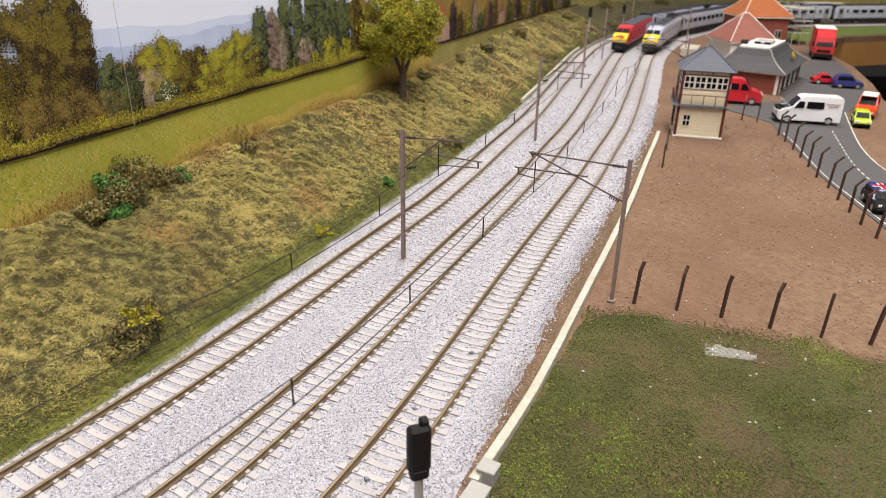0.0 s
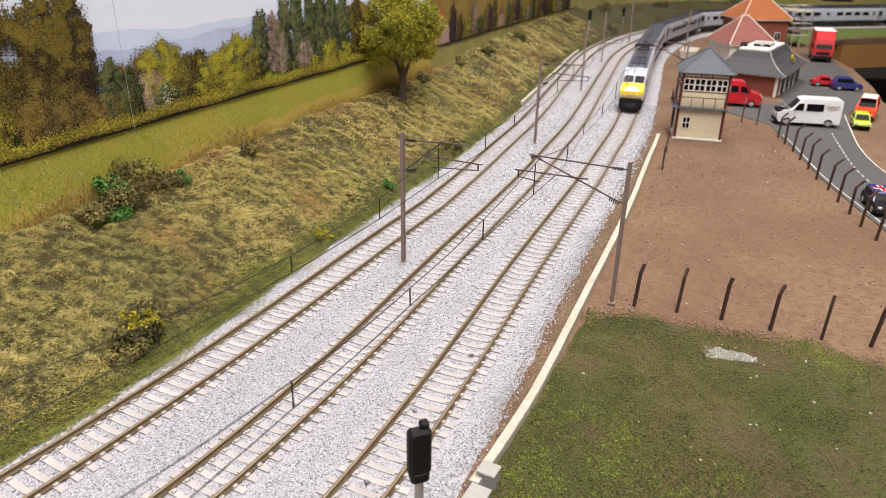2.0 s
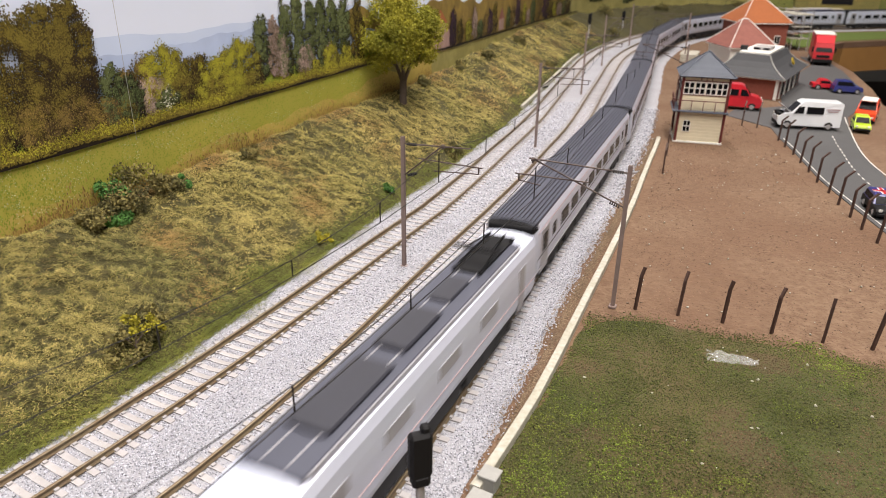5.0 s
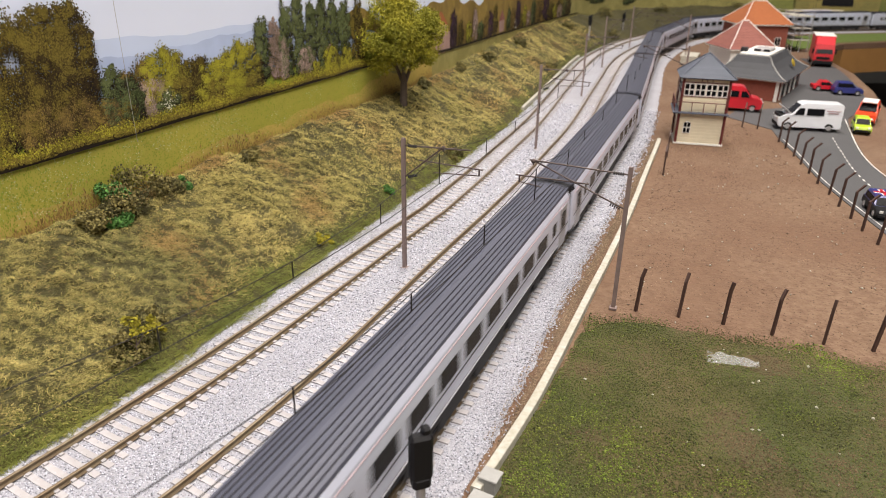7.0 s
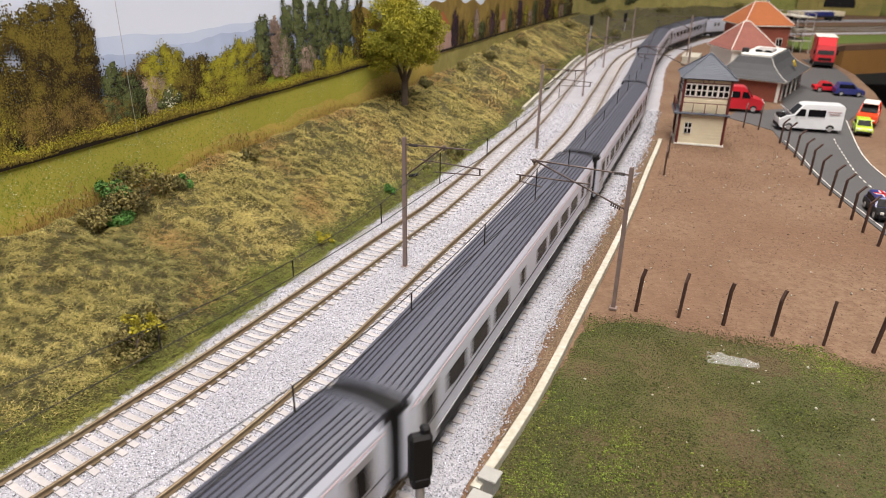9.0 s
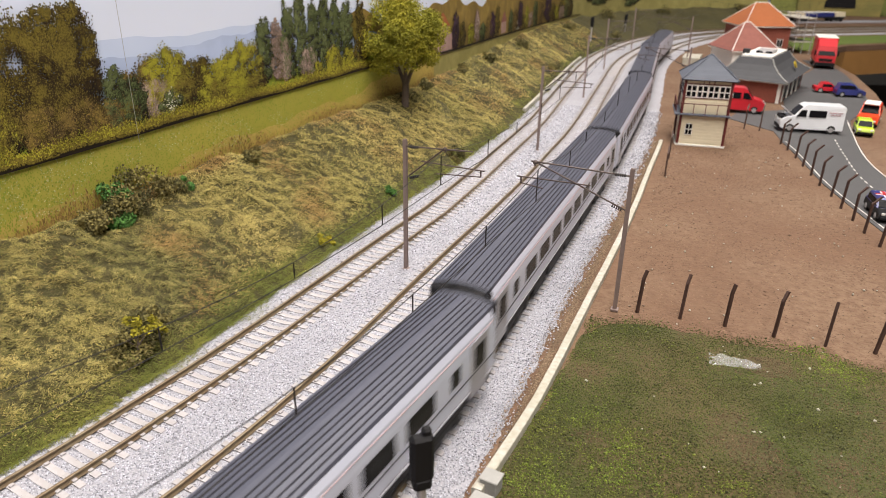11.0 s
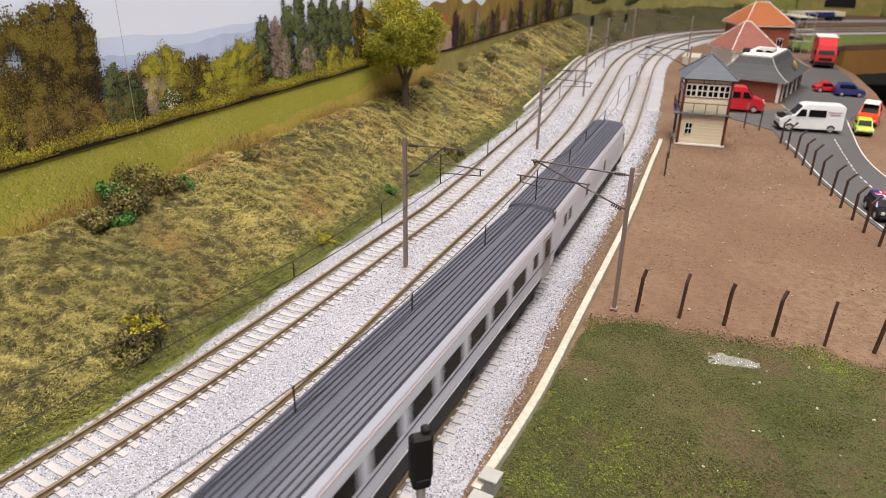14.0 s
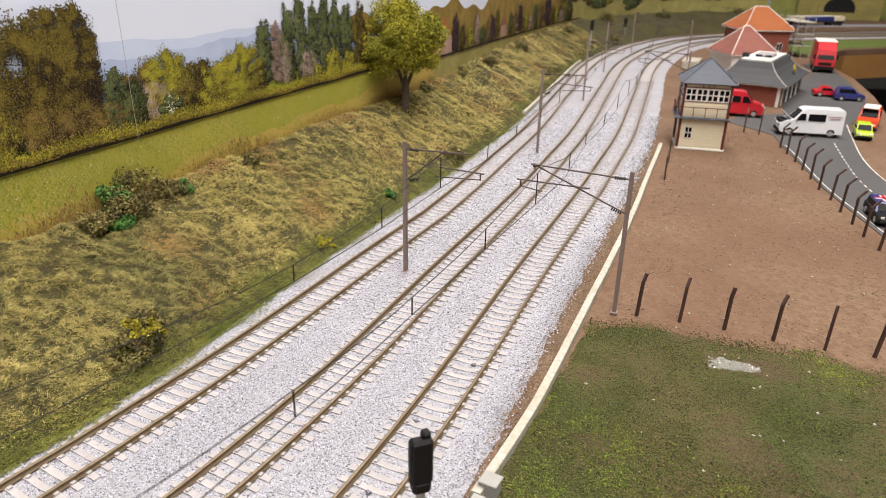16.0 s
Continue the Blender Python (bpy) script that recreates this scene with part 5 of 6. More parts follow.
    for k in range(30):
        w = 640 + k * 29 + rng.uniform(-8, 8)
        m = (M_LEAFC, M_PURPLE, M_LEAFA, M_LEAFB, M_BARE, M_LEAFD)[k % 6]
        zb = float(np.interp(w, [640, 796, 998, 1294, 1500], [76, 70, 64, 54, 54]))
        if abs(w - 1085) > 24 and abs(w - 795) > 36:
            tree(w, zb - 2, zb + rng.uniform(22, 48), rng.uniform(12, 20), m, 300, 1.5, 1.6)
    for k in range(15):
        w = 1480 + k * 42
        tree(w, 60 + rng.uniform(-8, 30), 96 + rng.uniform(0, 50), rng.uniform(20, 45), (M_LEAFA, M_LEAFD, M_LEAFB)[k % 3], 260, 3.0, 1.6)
    # flowering hedge with its dark foot, and the daisies of the field
    strip("hedge_foot", 200, 640, 76.6, lambda w: 80.5 + 0.5 * np.sin(w / 5), 2.0, M_DARKLEAF)
    strip("hedge_foot", 640, 1560, lambda w: np.interp(w, [640, 796, 998, 1294, 1560], [73, 67, 61, 51, 51]), lambda w: np.interp(w, [640, 796, 998, 1294, 1560], [76, 69.5, 63.5, 53, 53]), 2.0, M_DARKLEAF)
    w = rng.uniform(215, 640, 15000)
    z = 80 + np.abs(rng.normal(0, 2.6, len(w))) + 0.6 * np.sin(w / 11)
    h = flakes("printed_hedge", w, z, 0.42, 2.2, M_HEDGE)
    k = rng.uniform(0, 1, len(w)) < 0.35
    flakes("hedge_shade", w[k], z[k] - 1.5, 0.6, 2.25, M_LEAFA, 1, h)
    n = 9000
    w = 215 + 420 * rng.uniform(0, 1, n) ** 1.3
    z = 40 + 37 * rng.uniform(0, 1, n)
    f = flakes("field_grass", w, z, 0.42, 1.02, M_MEADOW, 1.3)
    k = (wander(w, z, 14, 33) + 0.5 * wander(w, z, 5, 34) > 0.0) & (z > 50) & (rng.uniform(0, 1, n) < 0.55)
    flakes("daisies", w[k] + 1.5, z[k], 0.30, 1.15, mat("printed_daisies", (0.60, 0.62, 0.38), 0.8, grain=200, amount=0.2, island=0.4), 0.7, f)
    # dry orange grass where the field meets the bank
    n = 6500
    w = rng.uniform(215, 760, n)
    flakes("dry_grass", w, 42 + np.abs(rng.normal(0, 6.5, n)) * (0.35 + 0.65 * np.sin(w / 37) ** 2), 0.55, 1.3, mat("printed_dry_grass", (0.34, 0.22, 0.06), 0.8, grain=200, amount=0.3, island=0.4), 2.0)
    bm = bm_new()
    x, y, _ = along(ZERO + 326, BD - 6)
    rod(bm, (x, y, 74), (x, y, 260), 0.12, 4)
    tagged(part("thread", bm, M_POLE), "thin pale thread hanging before the backdrop", "thread")


backdrop()


# ---- plants ----
M_FOAM = mat("foam_olive", (0.21, 0.175, 0.055), 0.95, grain=300, amount=0.35, col2=(0.07, 0.06, 0.02), island=0.5)
M_FOAMG = mat("foam_green", (0.08, 0.20, 0.04), 0.95, grain=300, amount=0.3, island=0.4)
M_FOAMY = mat("foam_yellow", (0.33, 0.29, 0.02), 0.95, grain=300, amount=0.3, island=0.4)
M_FOAMD = mat("foam_dark", (0.10, 0.09, 0.028), 0.95, grain=300, amount=0.3, island=0.5)
M_CROWN = mat("crown_leaf", (0.33, 0.295, 0.02), 0.9, grain=200, amount=0.25, col2=(0.15, 0.165, 0.014), stain=30, stain_amt=0.6, island=0.28)
M_BARK = mat("bark", (0.12, 0.09, 0.075), 0.9, grain=300, amount=0.35, bump=0.6)


def leaf_cloud(centres, radii, per, size, seed, squash=0.85):
    """Loose small leaves round many lumps: vertices and quads."""
    rng = np.random.default_rng(seed)
    c = np.repeat(np.asarray(centres, float), per, axis=0)
    r = np.repeat(np.asarray(radii, float), per)
    n = len(c)
    d = rng.normal(0, 1, (n, 3))
    d /= np.linalg.norm(d, axis=1)[:, None]
    p = c + d * (r * rng.uniform(0.55, 1.08, n))[:, None] * (1, 1, squash)
    a = rng.normal(0, 1, (n, 3))
    a /= np.linalg.norm(a, axis=1)[:, None]
    b = np.cross(a, d + rng.normal(0, 0.5, (n, 3)))
    b /= np.linalg.norm(b, axis=1)[:, None] + 1e-9
    s = (size * rng.uniform(0.6, 1.3, n))[:, None]
    v = np.stack([p - a * s, p + b * s * 0.7, p + a * s, p - b * s * 0.7], 1)
    return v.reshape(-1, 3), np.arange(n * 4).reshape(-1, 4)


def bush(lumps, mats, label, seed, per=70, size=0.8, stem=False):
    """A low shrub of foam lumps: lumps of (way, offset, radius, material index, lift)."""
    w0, d0 = lumps[0][0], lumps[0][1]
    x0, y0, _ = along(ZERO + w0, d0)
    z0 = bank_z(np.array([ZERO + w0]), np.array([d0]))[0] if d0 > FOOT else -1
    t = thing("bush", at(float(x0), float(y0), float(z0) - 0.6), label, "bush", "bushes on the embankment")
    rng = random.Random(seed)
    for mi, m in enumerate(mats):
        cs, rs = [], []
        for w, d, r, k, lift in lumps:
            if k != mi:
                continue
            for _ in range(5):
                ww, dd = w + rng.uniform(-r, r) * 0.8, d + rng.uniform(-r, r) * 0.8
                x, y, _h = along(ZERO + ww, dd)
                z = bank_z(np.array([ZERO + ww]), np.array([dd]))[0] if dd > FOOT else -1
                cs.append((x - x0, y - y0, z - z0 + 0.6 + lift + rng.uniform(0.1, 0.9) * r))
                rs.append(r * rng.uniform(0.45, 0.7))
        if cs:
            v, f = leaf_cloud(cs, rs, per, size, seed + mi)
            raw("foliage", v, f, m, t)
    if stem:
        bm = bm_new()
        rod(bm, (0, 0, -0.5), (1, 0, 9), 0.6, 6, 0.3)
        rod(bm, (0.6, 0, 5), (4, 1, 10), 0.35, 5, 0.2)
        rod(bm, (0.5, 0, 4), (-4, -1, 9), 0.35, 5, 0.2)
        part("stem", bm, M_BARK, t)
    return t


BIG = [M_FOAM, M_FOAMD, M_FOAMG]
bush([(277, 199, 6, 0, 0), (284, 202, 8, 0, 0), (292, 200, 7, 1, 0), (300, 202, 8, 0, 1), (307, 203, 10, 0, 3), (316, 203, 11, 1, 3), (325, 202, 10, 0, 3), (334, 202, 8, 0, 1), (342, 201, 6, 1, 0),
      (289, 195, 5, 2, -1), (302, 206, 7, 2, 5), (297, 194, 5, 2, -1), (349, 200, 4, 2, 0)], BIG, "long gorse-like bush of olive and green foam", 21, 150)
bush([(412, 201, 6, 0, 1), (418, 203, 6, 0, 1), (406, 200, 4, 1, 0)], BIG, "small round olive foam bush near the crest", 31)
bush([(229, 131, 6, 0, 1), (219, 130, 6, 0, 0), (238, 132, 6, 1, 6), (246, 133, 5, 0, 7), (233, 133, 4, 2, 8), (224, 133, 5, 0, 3), (240, 129, 4, 2, 9)], [M_FOAM, M_FOAMD, M_FOAMY],
     "small dead-looking shrub with yellow foliage at the track side", 41, 70, 0.8, True)
for i, (w, d, r) in enumerate(((712, 203, 6), (838, 200, 6), (935, 195, 7), (958, 195, 7), (1125, 189, 9), (1433, 184, 10), (1570, 132, 12), (1660, 196, 18), (1850, 190, 12), (2050, 195, 12))):
    bush([(w, d, r, i % 2, 0), (w + r, d + 2, r * 0.8, 1, 0), (w - r * 0.9, d - 1, r * 0.8, 0, 0)], [M_FOAMD, M_FOAM, M_FOAMG], "dark olive foam bush on the embankment slope", 50 + i, 60, 1.2)
bush([(600, 127, 7, 0, 0), (612, 128, 6, 1, 0)], [M_FOAM, M_FOAMD], "dark tangled scrub at the embankment foot", 71, 60, 1.0)
bush([(476, 129, 4.5, 0, 0)], [M_FOAMG], "bright green foam tuft at the embankment foot", 72, 60, 0.9)
bush([(381, 128, 4, 0, 0), (386, 126, 3, 0, 0)], [M_FOAMY], "yellow-green foam tuft at the embankment foot", 73, 50, 0.8)
bush([(1095, 134, 7, 0, 0), (1110, 133, 6, 1, 0)], [M_FOAM, M_FOAMD], "low scrub by the pale edging", 74, 50, 1.2)


def big_tree():
    w, d = 638, 193
    x, y, _ = along(ZERO + w, d)
    z = bank_z(np.array([ZERO + w]), np.array([float(d)]))[0]
    t = thing("tree", at(float(x), float(y), float(z) - 1), "broad yellow-green model tree with a forked grey trunk", "tree")
    bm = bm_new()
    rod(bm, (0, 0, 0), (0.6, 0, 22), 3.6, 10, 3.2)
    for a, b in (((0.5, 0, 20), (-9, 2, 44)), ((0.6, 0, 21), (1, -4, 46)), ((0.7, 0, 20), (11, 1, 45)), ((-5, 1, 34), (-22, 6, 52)), ((7, 0, 36), (25, -4, 54)), ((1, -2, 34), (4, 16, 56))):
        rod(bm, a, b, 2.3 if a[2] < 25 else 1.2, 8, 1.0 if a[2] < 25 else 0.4)
    part("trunk", bm, M_BARK, t)
    rng = np.random.default_rng(9)
    cs, rs = [], []
    while len(cs) < 330:
        p = rng.uniform(-1, 1, 3)
        if p @ p > 1 or (p[2] < -0.55 and p[0] ** 2 + p[1] ** 2 < 0.1):
            continue
        if rng.uniform() > 0.25 + 0.75 * (p @ p):
            continue
        cs.append((p[0] * 56 - 17, p[1] * 42, 68 + p[2] * 31 - 6 * (p[0] ** 2 + p[1] ** 2)))
        rs.append(rng.uniform(6, 10))
    v, f = leaf_cloud(cs, rs, 260, 0.85, 3)
    raw("crown", v, f, M_CROWN, t)


big_tree()


# ---- far end: hill, tunnel mouth and a parked wagon ----
def far_end():
    xs, ys = np.arange(200, 3300, 20.0), np.arange(2300, 3300, 20.0)
    X, Y = np.meshgrid(xs, ys, indexing="ij")
    u = np.clip((Y - 2340) / 260, 0, 1)
    Z = 190 * u * u * (3 - 2 * u) - 3 + np.array([noise.noise(Vector((a * 0.006, b * 0.006, 2))) for a, b in zip(X.ravel(), Y.ravel())]).reshape(X.shape) * 40 * u
    n = len(ys)
    i, j = np.meshgrid(np.arange(len(xs) - 1), np.arange(n - 1), indexing="ij")
    q = (i * n + j).ravel()
    m = mat("far_hill_scatter", (0.20, 0.21, 0.055), 0.95, grain=120, amount=0.35, col2=(0.10, 0.12, 0.03), bump=0.8, stain=12, stain_amt=0.7)
    tagged(raw("hill", np.stack([X.ravel(), Y.ravel(), Z.ravel()], 1), np.stack([q, q + n, q + n + 1, q + 1], 1), m, smooth=True), "green scenic hill at the far end of the layout", "hill", kind="structure")
    t = thing("tunnel_portal", at(1262, 2342, -2, -14), "pale stone tunnel mouth with dark arched opening in the hill", "tunnel portal")
    bm = bm_new()
    box(bm, 0, 8, 0, 250, 16, 84, 1)
    part("wall", bm, M_OLIVE, t)
    # no bore is cut: a solid black arch stands for the tunnel's darkness
    arch = [(-46, 24), (46, 24)] + [(46 * math.cos(a), 34 + 36 * math.sin(a)) for a in np.linspace(0, math.pi, 13)]
    bm = bm_new()
    prism(bm, arch, -1.5, 6, "y")
    part("opening", bm, M_BLACK, t, "black arched slab coloured as the darkness of the tunnel")
    t = thing("bogie_wagon", at(1070, 2096, 0.4, 10.8), "parked cream bogie wagon with a blue tarpaulin load", "railway wagon")
    bm = bm_new()
    box(bm, 0, 0, 9, 166, 28, 4, 0.5)
    part("chassis", bm, M_UNDER, t)
    bm = bm_new()
    box(bm, 0, 0, 13, 96, 28, 11, 1)
    part("load", bm, M_BLUE, t, "blue tarpaulin load")
    for k in (-66, 66):
        bm = bm_new()
        box(bm, k, 0, 13, 34, 28, 13, 1)
        part("end_body", bm, M_CREAM, t)
    bm = bm_new()
    box(bm, 0, 0, 24, 96, 20, 3, 1)
    part("load_top", bm, M_WHITE, t)
    bogie(t, -58)
    bogie(t, 58)
    bm = bm_new()
    box(bm, 0, 0, -2.2, 1500, 60, 2.4, 0.3, at(1070, 2096, 0, 10.8).to_3x3().to_4x4())
    o = part("siding", bm, M_BALLAST, None, "", at(1070, 2096, 0))
    tagged(o, "far ballasted siding before the tunnel", "railway track", kind="structure")


far_end()


# ---- loose ballast, grass fibres and crumbs ----
OCT = np.array([(1, 0, 0), (-1, 0, 0), (0, 1, 0), (0, -1, 0), (0, 0, 1), (0, 0, -1)], float)
OCTF = np.array([(0, 2, 4), (2, 1, 4), (1, 3, 4), (3, 0, 4), (2, 0, 5), (1, 2, 5), (3, 1, 5), (0, 3, 5)])


def pebbles(name, p, r, m, label, category, seed, flat=0.8):
    rng = np.random.default_rng(seed)
    n = len(p)
    a = rng.uniform(0, 6.28, n)
    c, s = np.cos(a), np.sin(a)
    v = OCT[None] * (r[:, None, None] * rng.uniform(0.55, 1.25, (n, 6, 1)))
    v[:, :, 2] *= flat
    v += rng.normal(0, 0.12, v.shape) * r[:, None, None]
    x = v[:, :, 0] * c[:, None] - v[:, :, 1] * s[:, None]
    y = v[:, :, 0] * s[:, None] + v[:, :, 1] * c[:, None]
    v = np.stack([x, y, v[:, :, 2]], 2) + p[:, None, :]
    f = (OCTF[None] + 6 * np.arange(n)[:, None, None]).reshape(-1, 3)
    return tagged(raw(name, v.reshape(-1, 3), f, m), label, category, kind="stuff")


def loose_ballast():
    rng = np.random.default_rng(4)
    parts = []
    for w0, w1, dens, r0 in ((125, 300, 2.6, 0.39), (300, 480, 1.35, 0.5), (480, 900, 0.42, 0.8)):
        n = int((w1 - w0) * 166 * dens)
        s, d = rng.uniform(w0, w1, n), rng.uniform(-33, 128, n)
        # thinner towards the uneven right-hand edge
        k = (d > -25) | (rng.uniform(0, 1, n) < 0.75 * (d + 33) / 8)
        s, d = s[k], d[k]
        x, y, _ = along(ZERO + s, d)
        off = np.min(np.stack([np.abs(d - (t(ZERO + s) if callable(t) else t)) for t in TRACKS]), 0)
        z = np.where(off < 17, -0.78, -0.72) + rng.uniform(-0.15, 0.2, len(s))
        parts.append((np.stack([x, y, z], 1), np.full(len(s), r0) * rng.uniform(0.7, 1.3, len(s))))
    p, r = np.vstack([a for a, _ in parts]), np.concatenate([b for _, b in parts])
    dark = rng.uniform(0, 1, len(r)) < 0.17
    pebbles("ballast_stones", p[~dark], r[~dark], M_STONE, "loose light grey granite ballast chippings", "ballast", 6)
    pebbles("dark_ballast_stones", p[dark] + (0, 0, 0.12), r[dark] * 0.85, M_STONED, "scattered dark grey ballast chippings", "ballast", 7)
    # a few stray dark lumps lie between the rails
    for w, d in ((252, 4), (300, -3), (209, 1), (425, 49), (470, 44), (330, 52)):
        x, y, _ = along(ZERO + w, d)
        o = pebbles("loose_stone", np.array([[float(x), float(y), 0.1]]), np.array([1.3]), M_STONED, "single dark stone lying between the rails", "stone", 40 + w)
        del o["kind"]


loose_ballast()


def fibres():
    """Static grass on the embankment: fine felted blades, mostly lying, gathered in tussocks."""
    rng = np.random.default_rng(8)
    ss, dd, ll = [], [], []
    for w0, w1, dens, ln in ((140, 300, 8.0, 2.5), (300, 450, 6.0, 2.8), (450, 760, 2.6, 3.6), (760, 1500, 0.6, 6.0)):
        n = int((w1 - w0) * (RIDGE - FOOT + 4) * dens)
        ss.append(rng.uniform(w0, w1, n))
        dd.append(rng.uniform(FOOT - 2, RIDGE + 2, n))
        ll.append(np.full(n, ln))
    s, d, ln = (np.concatenate(a) for a in (ss, dd, ll))
    low = rng.uniform(0, 1, len(s)) < 0.06
    d = np.where(low, FOOT + 2 - np.abs(rng.normal(0, 3.2 + 1.5 * np.sin(s / 9), len(s))), d)
    x, y, _ = along(ZERO + s, d)
    size = np.where(s < 300, 0.95, np.where(s < 450, 1.2, np.where(s < 760, 1.8, 3.0)))
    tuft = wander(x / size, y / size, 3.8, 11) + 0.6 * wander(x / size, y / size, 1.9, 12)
    k = tuft + rng.normal(0, 0.35, len(s)) > -0.62
    s, d, ln, x, y, tuft = (a[k] for a in (s, d, ln, x, y, tuft))
    z = bank_z(ZERO + s, d) - 0.7
    n = len(s)
    a = rng.uniform(0, 6.28, n) + 1.5 * wander(x, y, 9, 13)
    e = np.abs(rng.normal(0.10, 0.36, n))
    L = ln * rng.uniform(0.5, 1.3, n) * np.clip((d - FOOT + 4) / 14, 0.45, 1)
    u = np.stack([np.cos(a) * np.cos(e), np.sin(a) * np.cos(e), np.sin(e)], 1)
    side = np.stack([-np.sin(a), np.cos(a), np.zeros(n)], 1) * (ln * 0.062)[:, None]
    p = np.stack([x, y, z + 0.3 + rng.uniform(0, 0.6, n) + 0.9 * np.clip(tuft, 0, 1.2) * 1.3], 1)
    v = np.stack([p - side, p + side, p + u * L[:, None]], 1)
    v[:, 2, 2] -= L * 0.16
    # which grass grows where: green at the foot, ochre in worn hollows, straw on the tussocks, olive between
    broad = wander(x, y, 55, 14) + 0.5 * wander(x, y, 20, 15)
    mossy = (d < FOOT + 11 + 8 * wander(x, y, 26, 16) + rng.normal(0, 4, n)) | (rng.uniform(0, 1, n) < 0.05)
    worn = ~mossy & (wander(x, y, 30, 17) + 0.35 * (s > 420) * (d < FOOT + 45) + 0.5 * (d > RIDGE - 7) + rng.normal(0, 0.2, n) > 0.72)
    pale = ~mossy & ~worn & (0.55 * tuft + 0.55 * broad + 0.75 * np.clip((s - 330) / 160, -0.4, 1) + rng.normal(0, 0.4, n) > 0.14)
    # fibres in the gaps get the olive with shade in its colour
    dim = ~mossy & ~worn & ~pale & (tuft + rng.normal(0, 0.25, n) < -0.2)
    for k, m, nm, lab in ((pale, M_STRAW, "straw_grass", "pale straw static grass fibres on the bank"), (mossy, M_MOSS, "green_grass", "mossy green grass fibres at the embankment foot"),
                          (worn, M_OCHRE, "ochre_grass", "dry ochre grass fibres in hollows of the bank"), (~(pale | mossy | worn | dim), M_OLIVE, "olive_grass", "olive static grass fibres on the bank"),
                          (dim, M_SHADEG, "dark_grass", "olive grass fibres between the tussocks, coloured dark as shade")):
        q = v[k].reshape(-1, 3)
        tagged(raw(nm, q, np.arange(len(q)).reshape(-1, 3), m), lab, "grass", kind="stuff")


M_MOSS = mat("moss_grass", (0.20, 0.20, 0.035), 0.9, grain=60, amount=0.3, col2=(0.08, 0.11, 0.02), stain=20, stain_amt=0.6, island=0.35)
fibres()


def crumbs():
    rng = np.random.default_rng(12)

    def field(n, x0, x1, y0, y1, keep):
        x, y = rng.uniform(x0, x1, n), rng.uniform(y0, y1, n)
        k = keep(x, y)
        return x[k], y[k]
    def edge(x, y):
        rag = 6 * wander(x, y, 15, 23) + rng.normal(0, 4.0, len(x))
        return (y + rag < np.interp(x, [20, 43, 66, 80, 95, 134, 180, 206], [200, 246, 292, 308, 313, 297, 286, 266])) & (x + rag < np.interp(y, [120, 180, 210, 240, 275], [158, 175, 188, 206, 212]))
    x, y = field(170000, 14, 216, 125, 322, lambda x, y: edge(x, y) & (x > np.interp(y, [120, 190, 246, 300], [0, 19, 44, 72])))
    lump = wander(x, y, 38, 24) + 0.6 * wander(x, y, 12, 25) + 0.4 * wander(x, y, 4, 26)
    lush = 0.7 * lump + 1.0 * np.exp(-((x - 182) ** 2 + (y - 270) ** 2) / 420) + 0.35 * np.exp(-((x - 66) ** 2 + (y - 222) ** 2) / 500) + 0.3 * np.exp(-((x - 120) ** 2 + (y - 285) ** 2) / 900) + rng.normal(0, 0.22, len(x))
    bare = lump + 0.9 * (wander(x, y, 30, 27) < -0.45) * -1 + rng.normal(0, 0.3, len(x))
    z = -1.6 + rng.uniform(-0.15, 0.15, len(x)) + 0.35 * np.clip(lump, -0.5, 1)
    soil = bare < -0.95
    bright = ~soil & (lush > 0.62)
    for sel, m, nm, lab, r in ((bright, M_MOSS2, "bright_turf_crumbs", "bright green foam scatter crumbs on the turf", 0.36), (~soil & ~bright, M_MOSS3, "turf_crumbs", "dull green foam scatter crumbs on the turf", 0.33),
                               (soil, M_SOIL, "soil_crumbs", "dark brown soil crumbs among the turf", 0.33)):
        big = np.where(rng.uniform(0, 1, sel.sum()) < 0.03, 1.9, 1.0)
        pebbles(nm, np.stack([x, y, z], 1)[sel], big * r * rng.uniform(0.35, 1.3, sel.sum()), m, lab, "scatter", 13)
    x, y = field(60000, 50, 330, 160, 760, lambda x, y: (~edge(x, y)) & (x > np.interp(y, [230, 306, 435, 723], [60, 86, 132, 245])) & (x < np.interp(y, [300, 424, 548, 660, 760], [275, 290, 303, 326, 330])))
    r = 0.36 * np.where(rng.uniform(0, 1, len(x)) < 0.04, 2.0, 1.0) * rng.uniform(0.3, 1.3, len(x)) * (1 + (y - 300) / 700)
    rut = np.exp(-((x - 0.26 * y - 80 + 6 * np.sin(y / 60)) / 7) ** 2) + np.exp(-((x - 0.26 * y - 122 + 6 * np.sin(y / 60)) / 7) ** 2)
    damp = wander(x, y, 34, 51) + 0.7 * wander(x, y, 13, 52) + 0.5 * wander(x, y, 5, 53) - 0.5 * rut + rng.normal(0, 0.25, len(x)) > 0.3
    for sel, m, nm, lab in ((~damp, M_EARTHC, "earth_crumbs", "fine brown earth crumbs"), (damp, M_DAMP, "damp_earth_crumbs", "darker damp earth crumbs in patches")):
        pebbles(nm, np.stack([x, y, np.full(len(x), -2.0)], 1)[sel], r[sel], m, lab, "scatter", 14, 0.6)
    x, y = field(300, 30, 320, 180, 640, lambda x, y: (x > np.interp(y, [180, 306, 435, 723], [30, 84, 132, 245])) & (x < np.interp(y, [300, 424, 548, 660], [275, 290, 303, 326])))
    pebbles("pale_chips", np.stack([x, y, np.full(len(x), -1.4)], 1), rng.uniform(0.35, 0.95, len(x)), M_KERB, "stray pale stone chips", "scatter", 15)
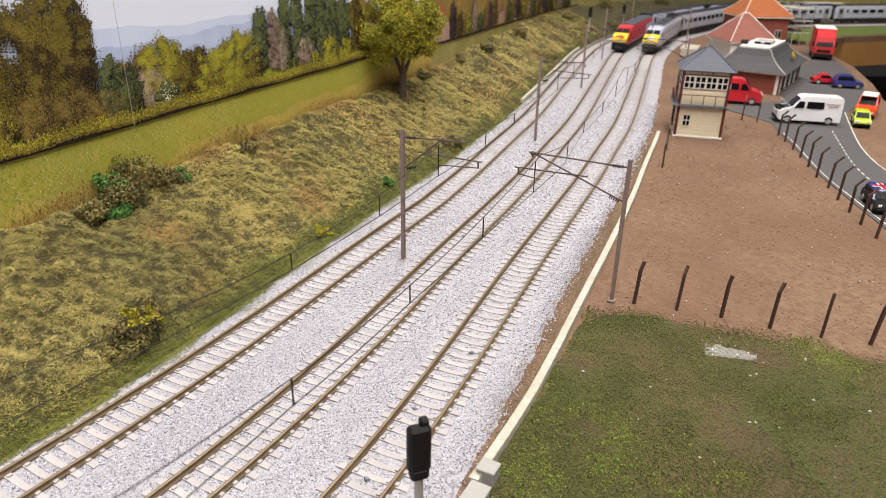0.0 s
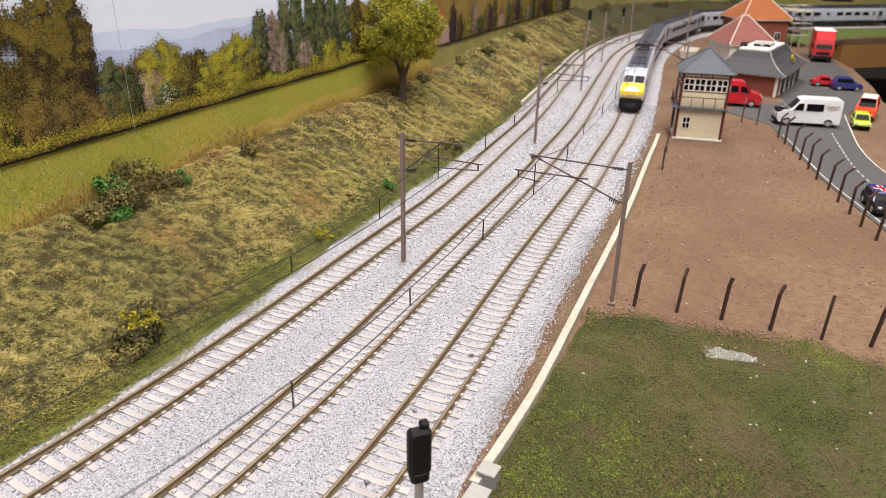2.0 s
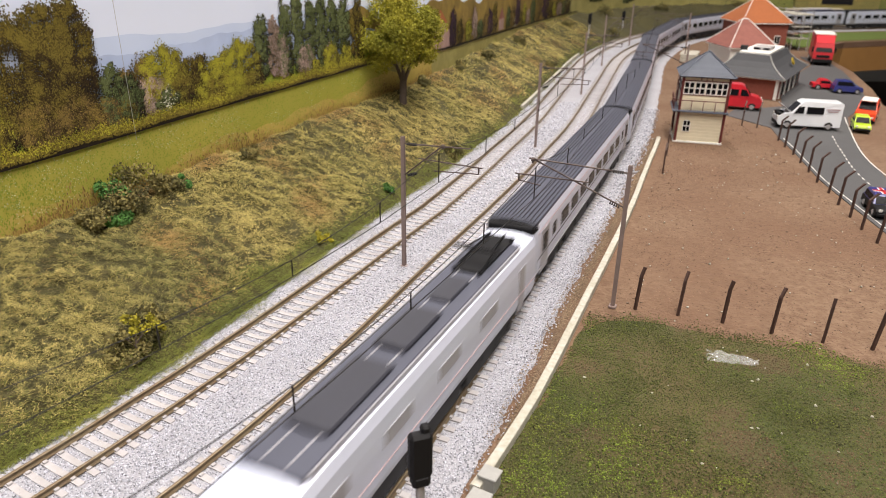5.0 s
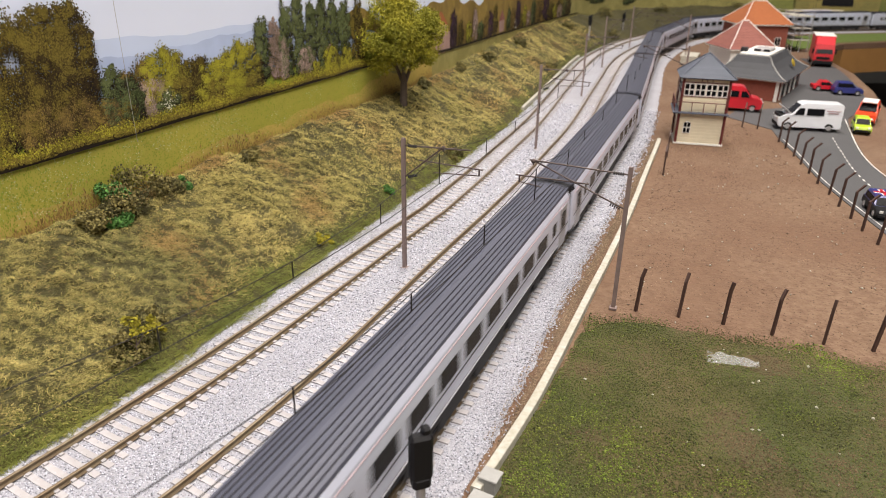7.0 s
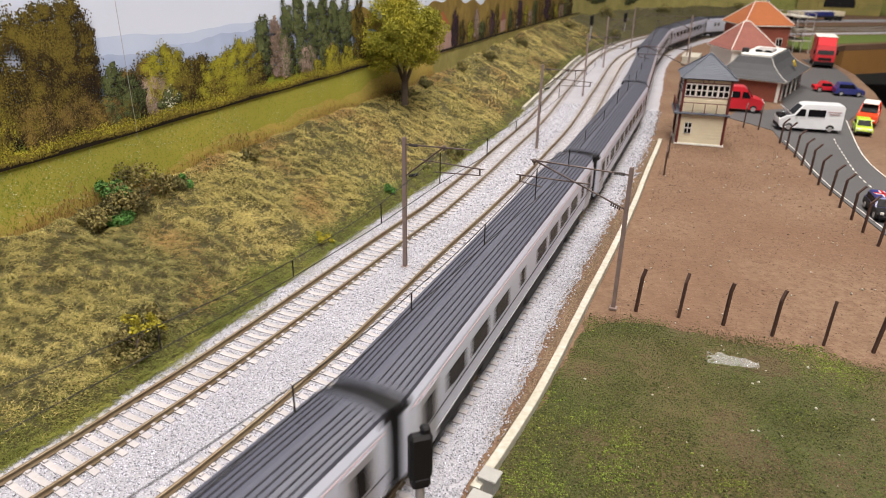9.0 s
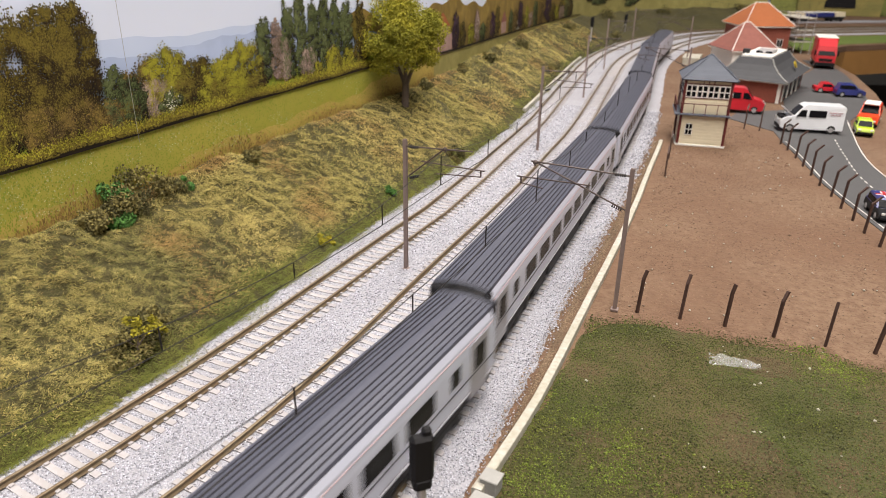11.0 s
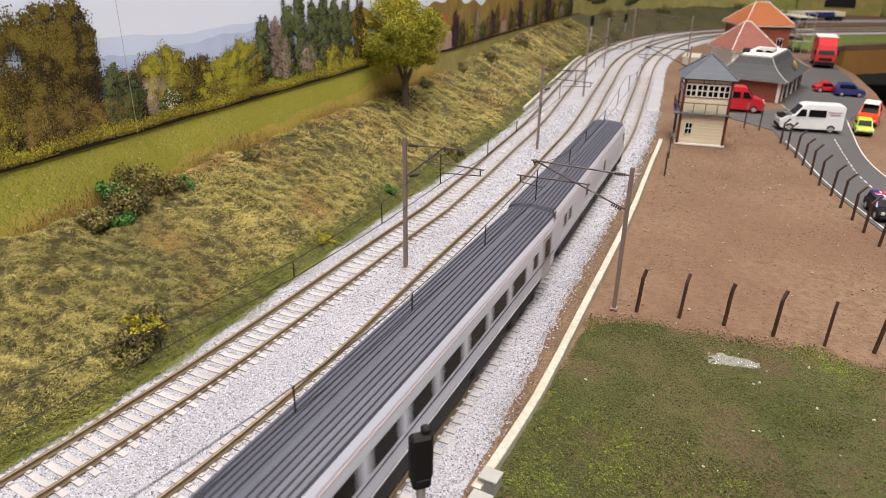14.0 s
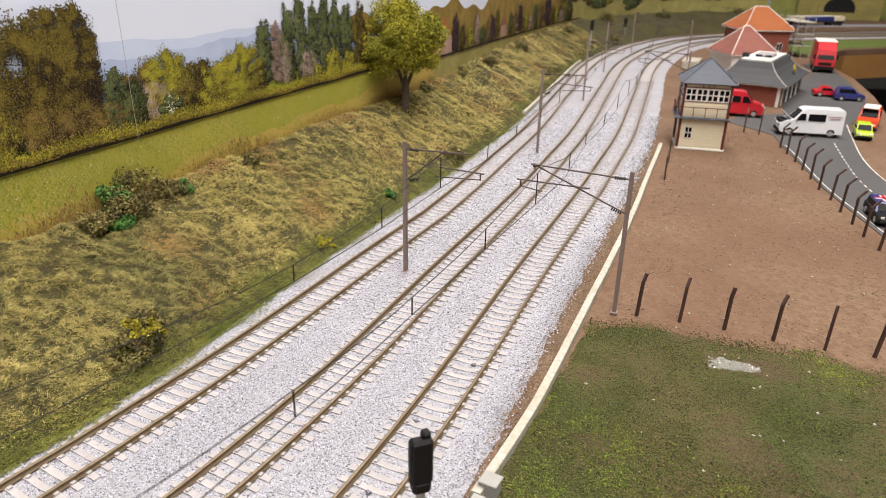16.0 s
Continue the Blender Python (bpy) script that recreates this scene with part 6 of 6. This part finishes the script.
    # rusty earth between ballast and edging strip
    s, d = rng.uniform(180, 760, 10000), -31.5 - np.abs(rng.normal(0, 2.8, 10000))
    s2, d2 = rng.uniform(250, 760, 2600), -26 - np.abs(rng.normal(0, 3.0, 2600))
    s, d = np.concatenate([s, s2]), np.concatenate([d, d2])
    k = d > -44
    x, y, _ = along(ZERO + s[k], d[k])
    pebbles("rusty_crumbs", np.stack([x, y, np.interp(d[k], [-33, -27], [-1.8, -0.8])], 1), rng.uniform(0.2, 0.55, k.sum()), M_RUSTC, "rusty ochre crumbs along the edging", "scatter", 16, 0.6)


M_MOSS2 = mat("turf_green", (0.135, 0.185, 0.022), 0.95, grain=200, amount=0.2, col2=(0.12, 0.12, 0.025), stain=25, stain_amt=0.6, island=0.6)
M_MOSS3 = mat("turf_dull_green", (0.076, 0.098, 0.018), 0.95, grain=200, amount=0.2, col2=(0.068, 0.066, 0.02), stain=25, stain_amt=0.6, island=0.7)
M_SOIL = mat("soil_dark", (0.13, 0.088, 0.05), 0.95, grain=200, amount=0.3, island=0.5)
M_EARTHC = mat("earth_crumb", (0.23, 0.148, 0.096), 0.95, grain=200, amount=0.2, stain=14, stain_amt=0.6, island=0.55)
M_DAMP = mat("damp_earth", (0.135, 0.08, 0.052), 0.95, grain=200, amount=0.2, stain=14, stain_amt=0.5, island=0.5)
M_RUSTC = mat("rust_crumb", (0.265, 0.19, 0.125), 0.95, grain=200, amount=0.2, stain=30, stain_amt=0.6, island=0.5)
crumbs()


# ---- what moves ----
FRONT = [(0.0, 1292), (1.5, 956), (3.5, 476), (4.2, 308), (6.5, -300), (9.0, -976), (12.5, -1912), (13.8, -2268), (14.5, -2452), (15.6, -2730), (16.0, -2832)]
REAR = [(0.0, 1285), (1.0, 1610), (2.0, 1900), (3.0, 2140), (6.0, 2860), (8.0, 3250), (10.0, 3450), (16.0, 3500)]


def glide(rows, t):
    """Smooth way at t through the rows."""
    ts, ws = np.array([r[0] for r in rows]), np.array([r[1] for r in rows], float)
    m = np.gradient(ws, ts)
    i = int(np.clip(np.searchsorted(ts, t) - 1, 0, len(ts) - 2))
    h = ts[i + 1] - ts[i]
    u = (t - ts[i]) / h
    return ((2 * u ** 3 - 3 * u * u + 1) * ws[i] + (u ** 3 - 2 * u * u + u) * h * m[i]
            + (-2 * u ** 3 + 3 * u * u) * ws[i + 1] + (u ** 3 - u * u) * h * m[i + 1])


def on_track(s, d, turned):
    x0, y0, _ = along(s - 90, d)
    x1, y1, _ = along(s + 90, d)
    h = math.degrees(math.atan2(y1 - y0, x1 - x0))
    return at((x0 + x1) / 2, (y0 + y1) / 2, 2.5, h if turned else h + 180)


def motions():
    times = [k * 0.25 for k in range(65)]
    for ob, back, turned in TRAIN:
        walk(ob, [(t, on_track(ZERO + glide(FRONT, t) + back, TRACKS[0] - 0.7, turned)) for t in times])
    for ob, back, turned in SECOND:
        walk(ob, [(t, on_track(ZERO + glide(REAR, t) + back, TRACKS[1], False)) for t in times])


motions()
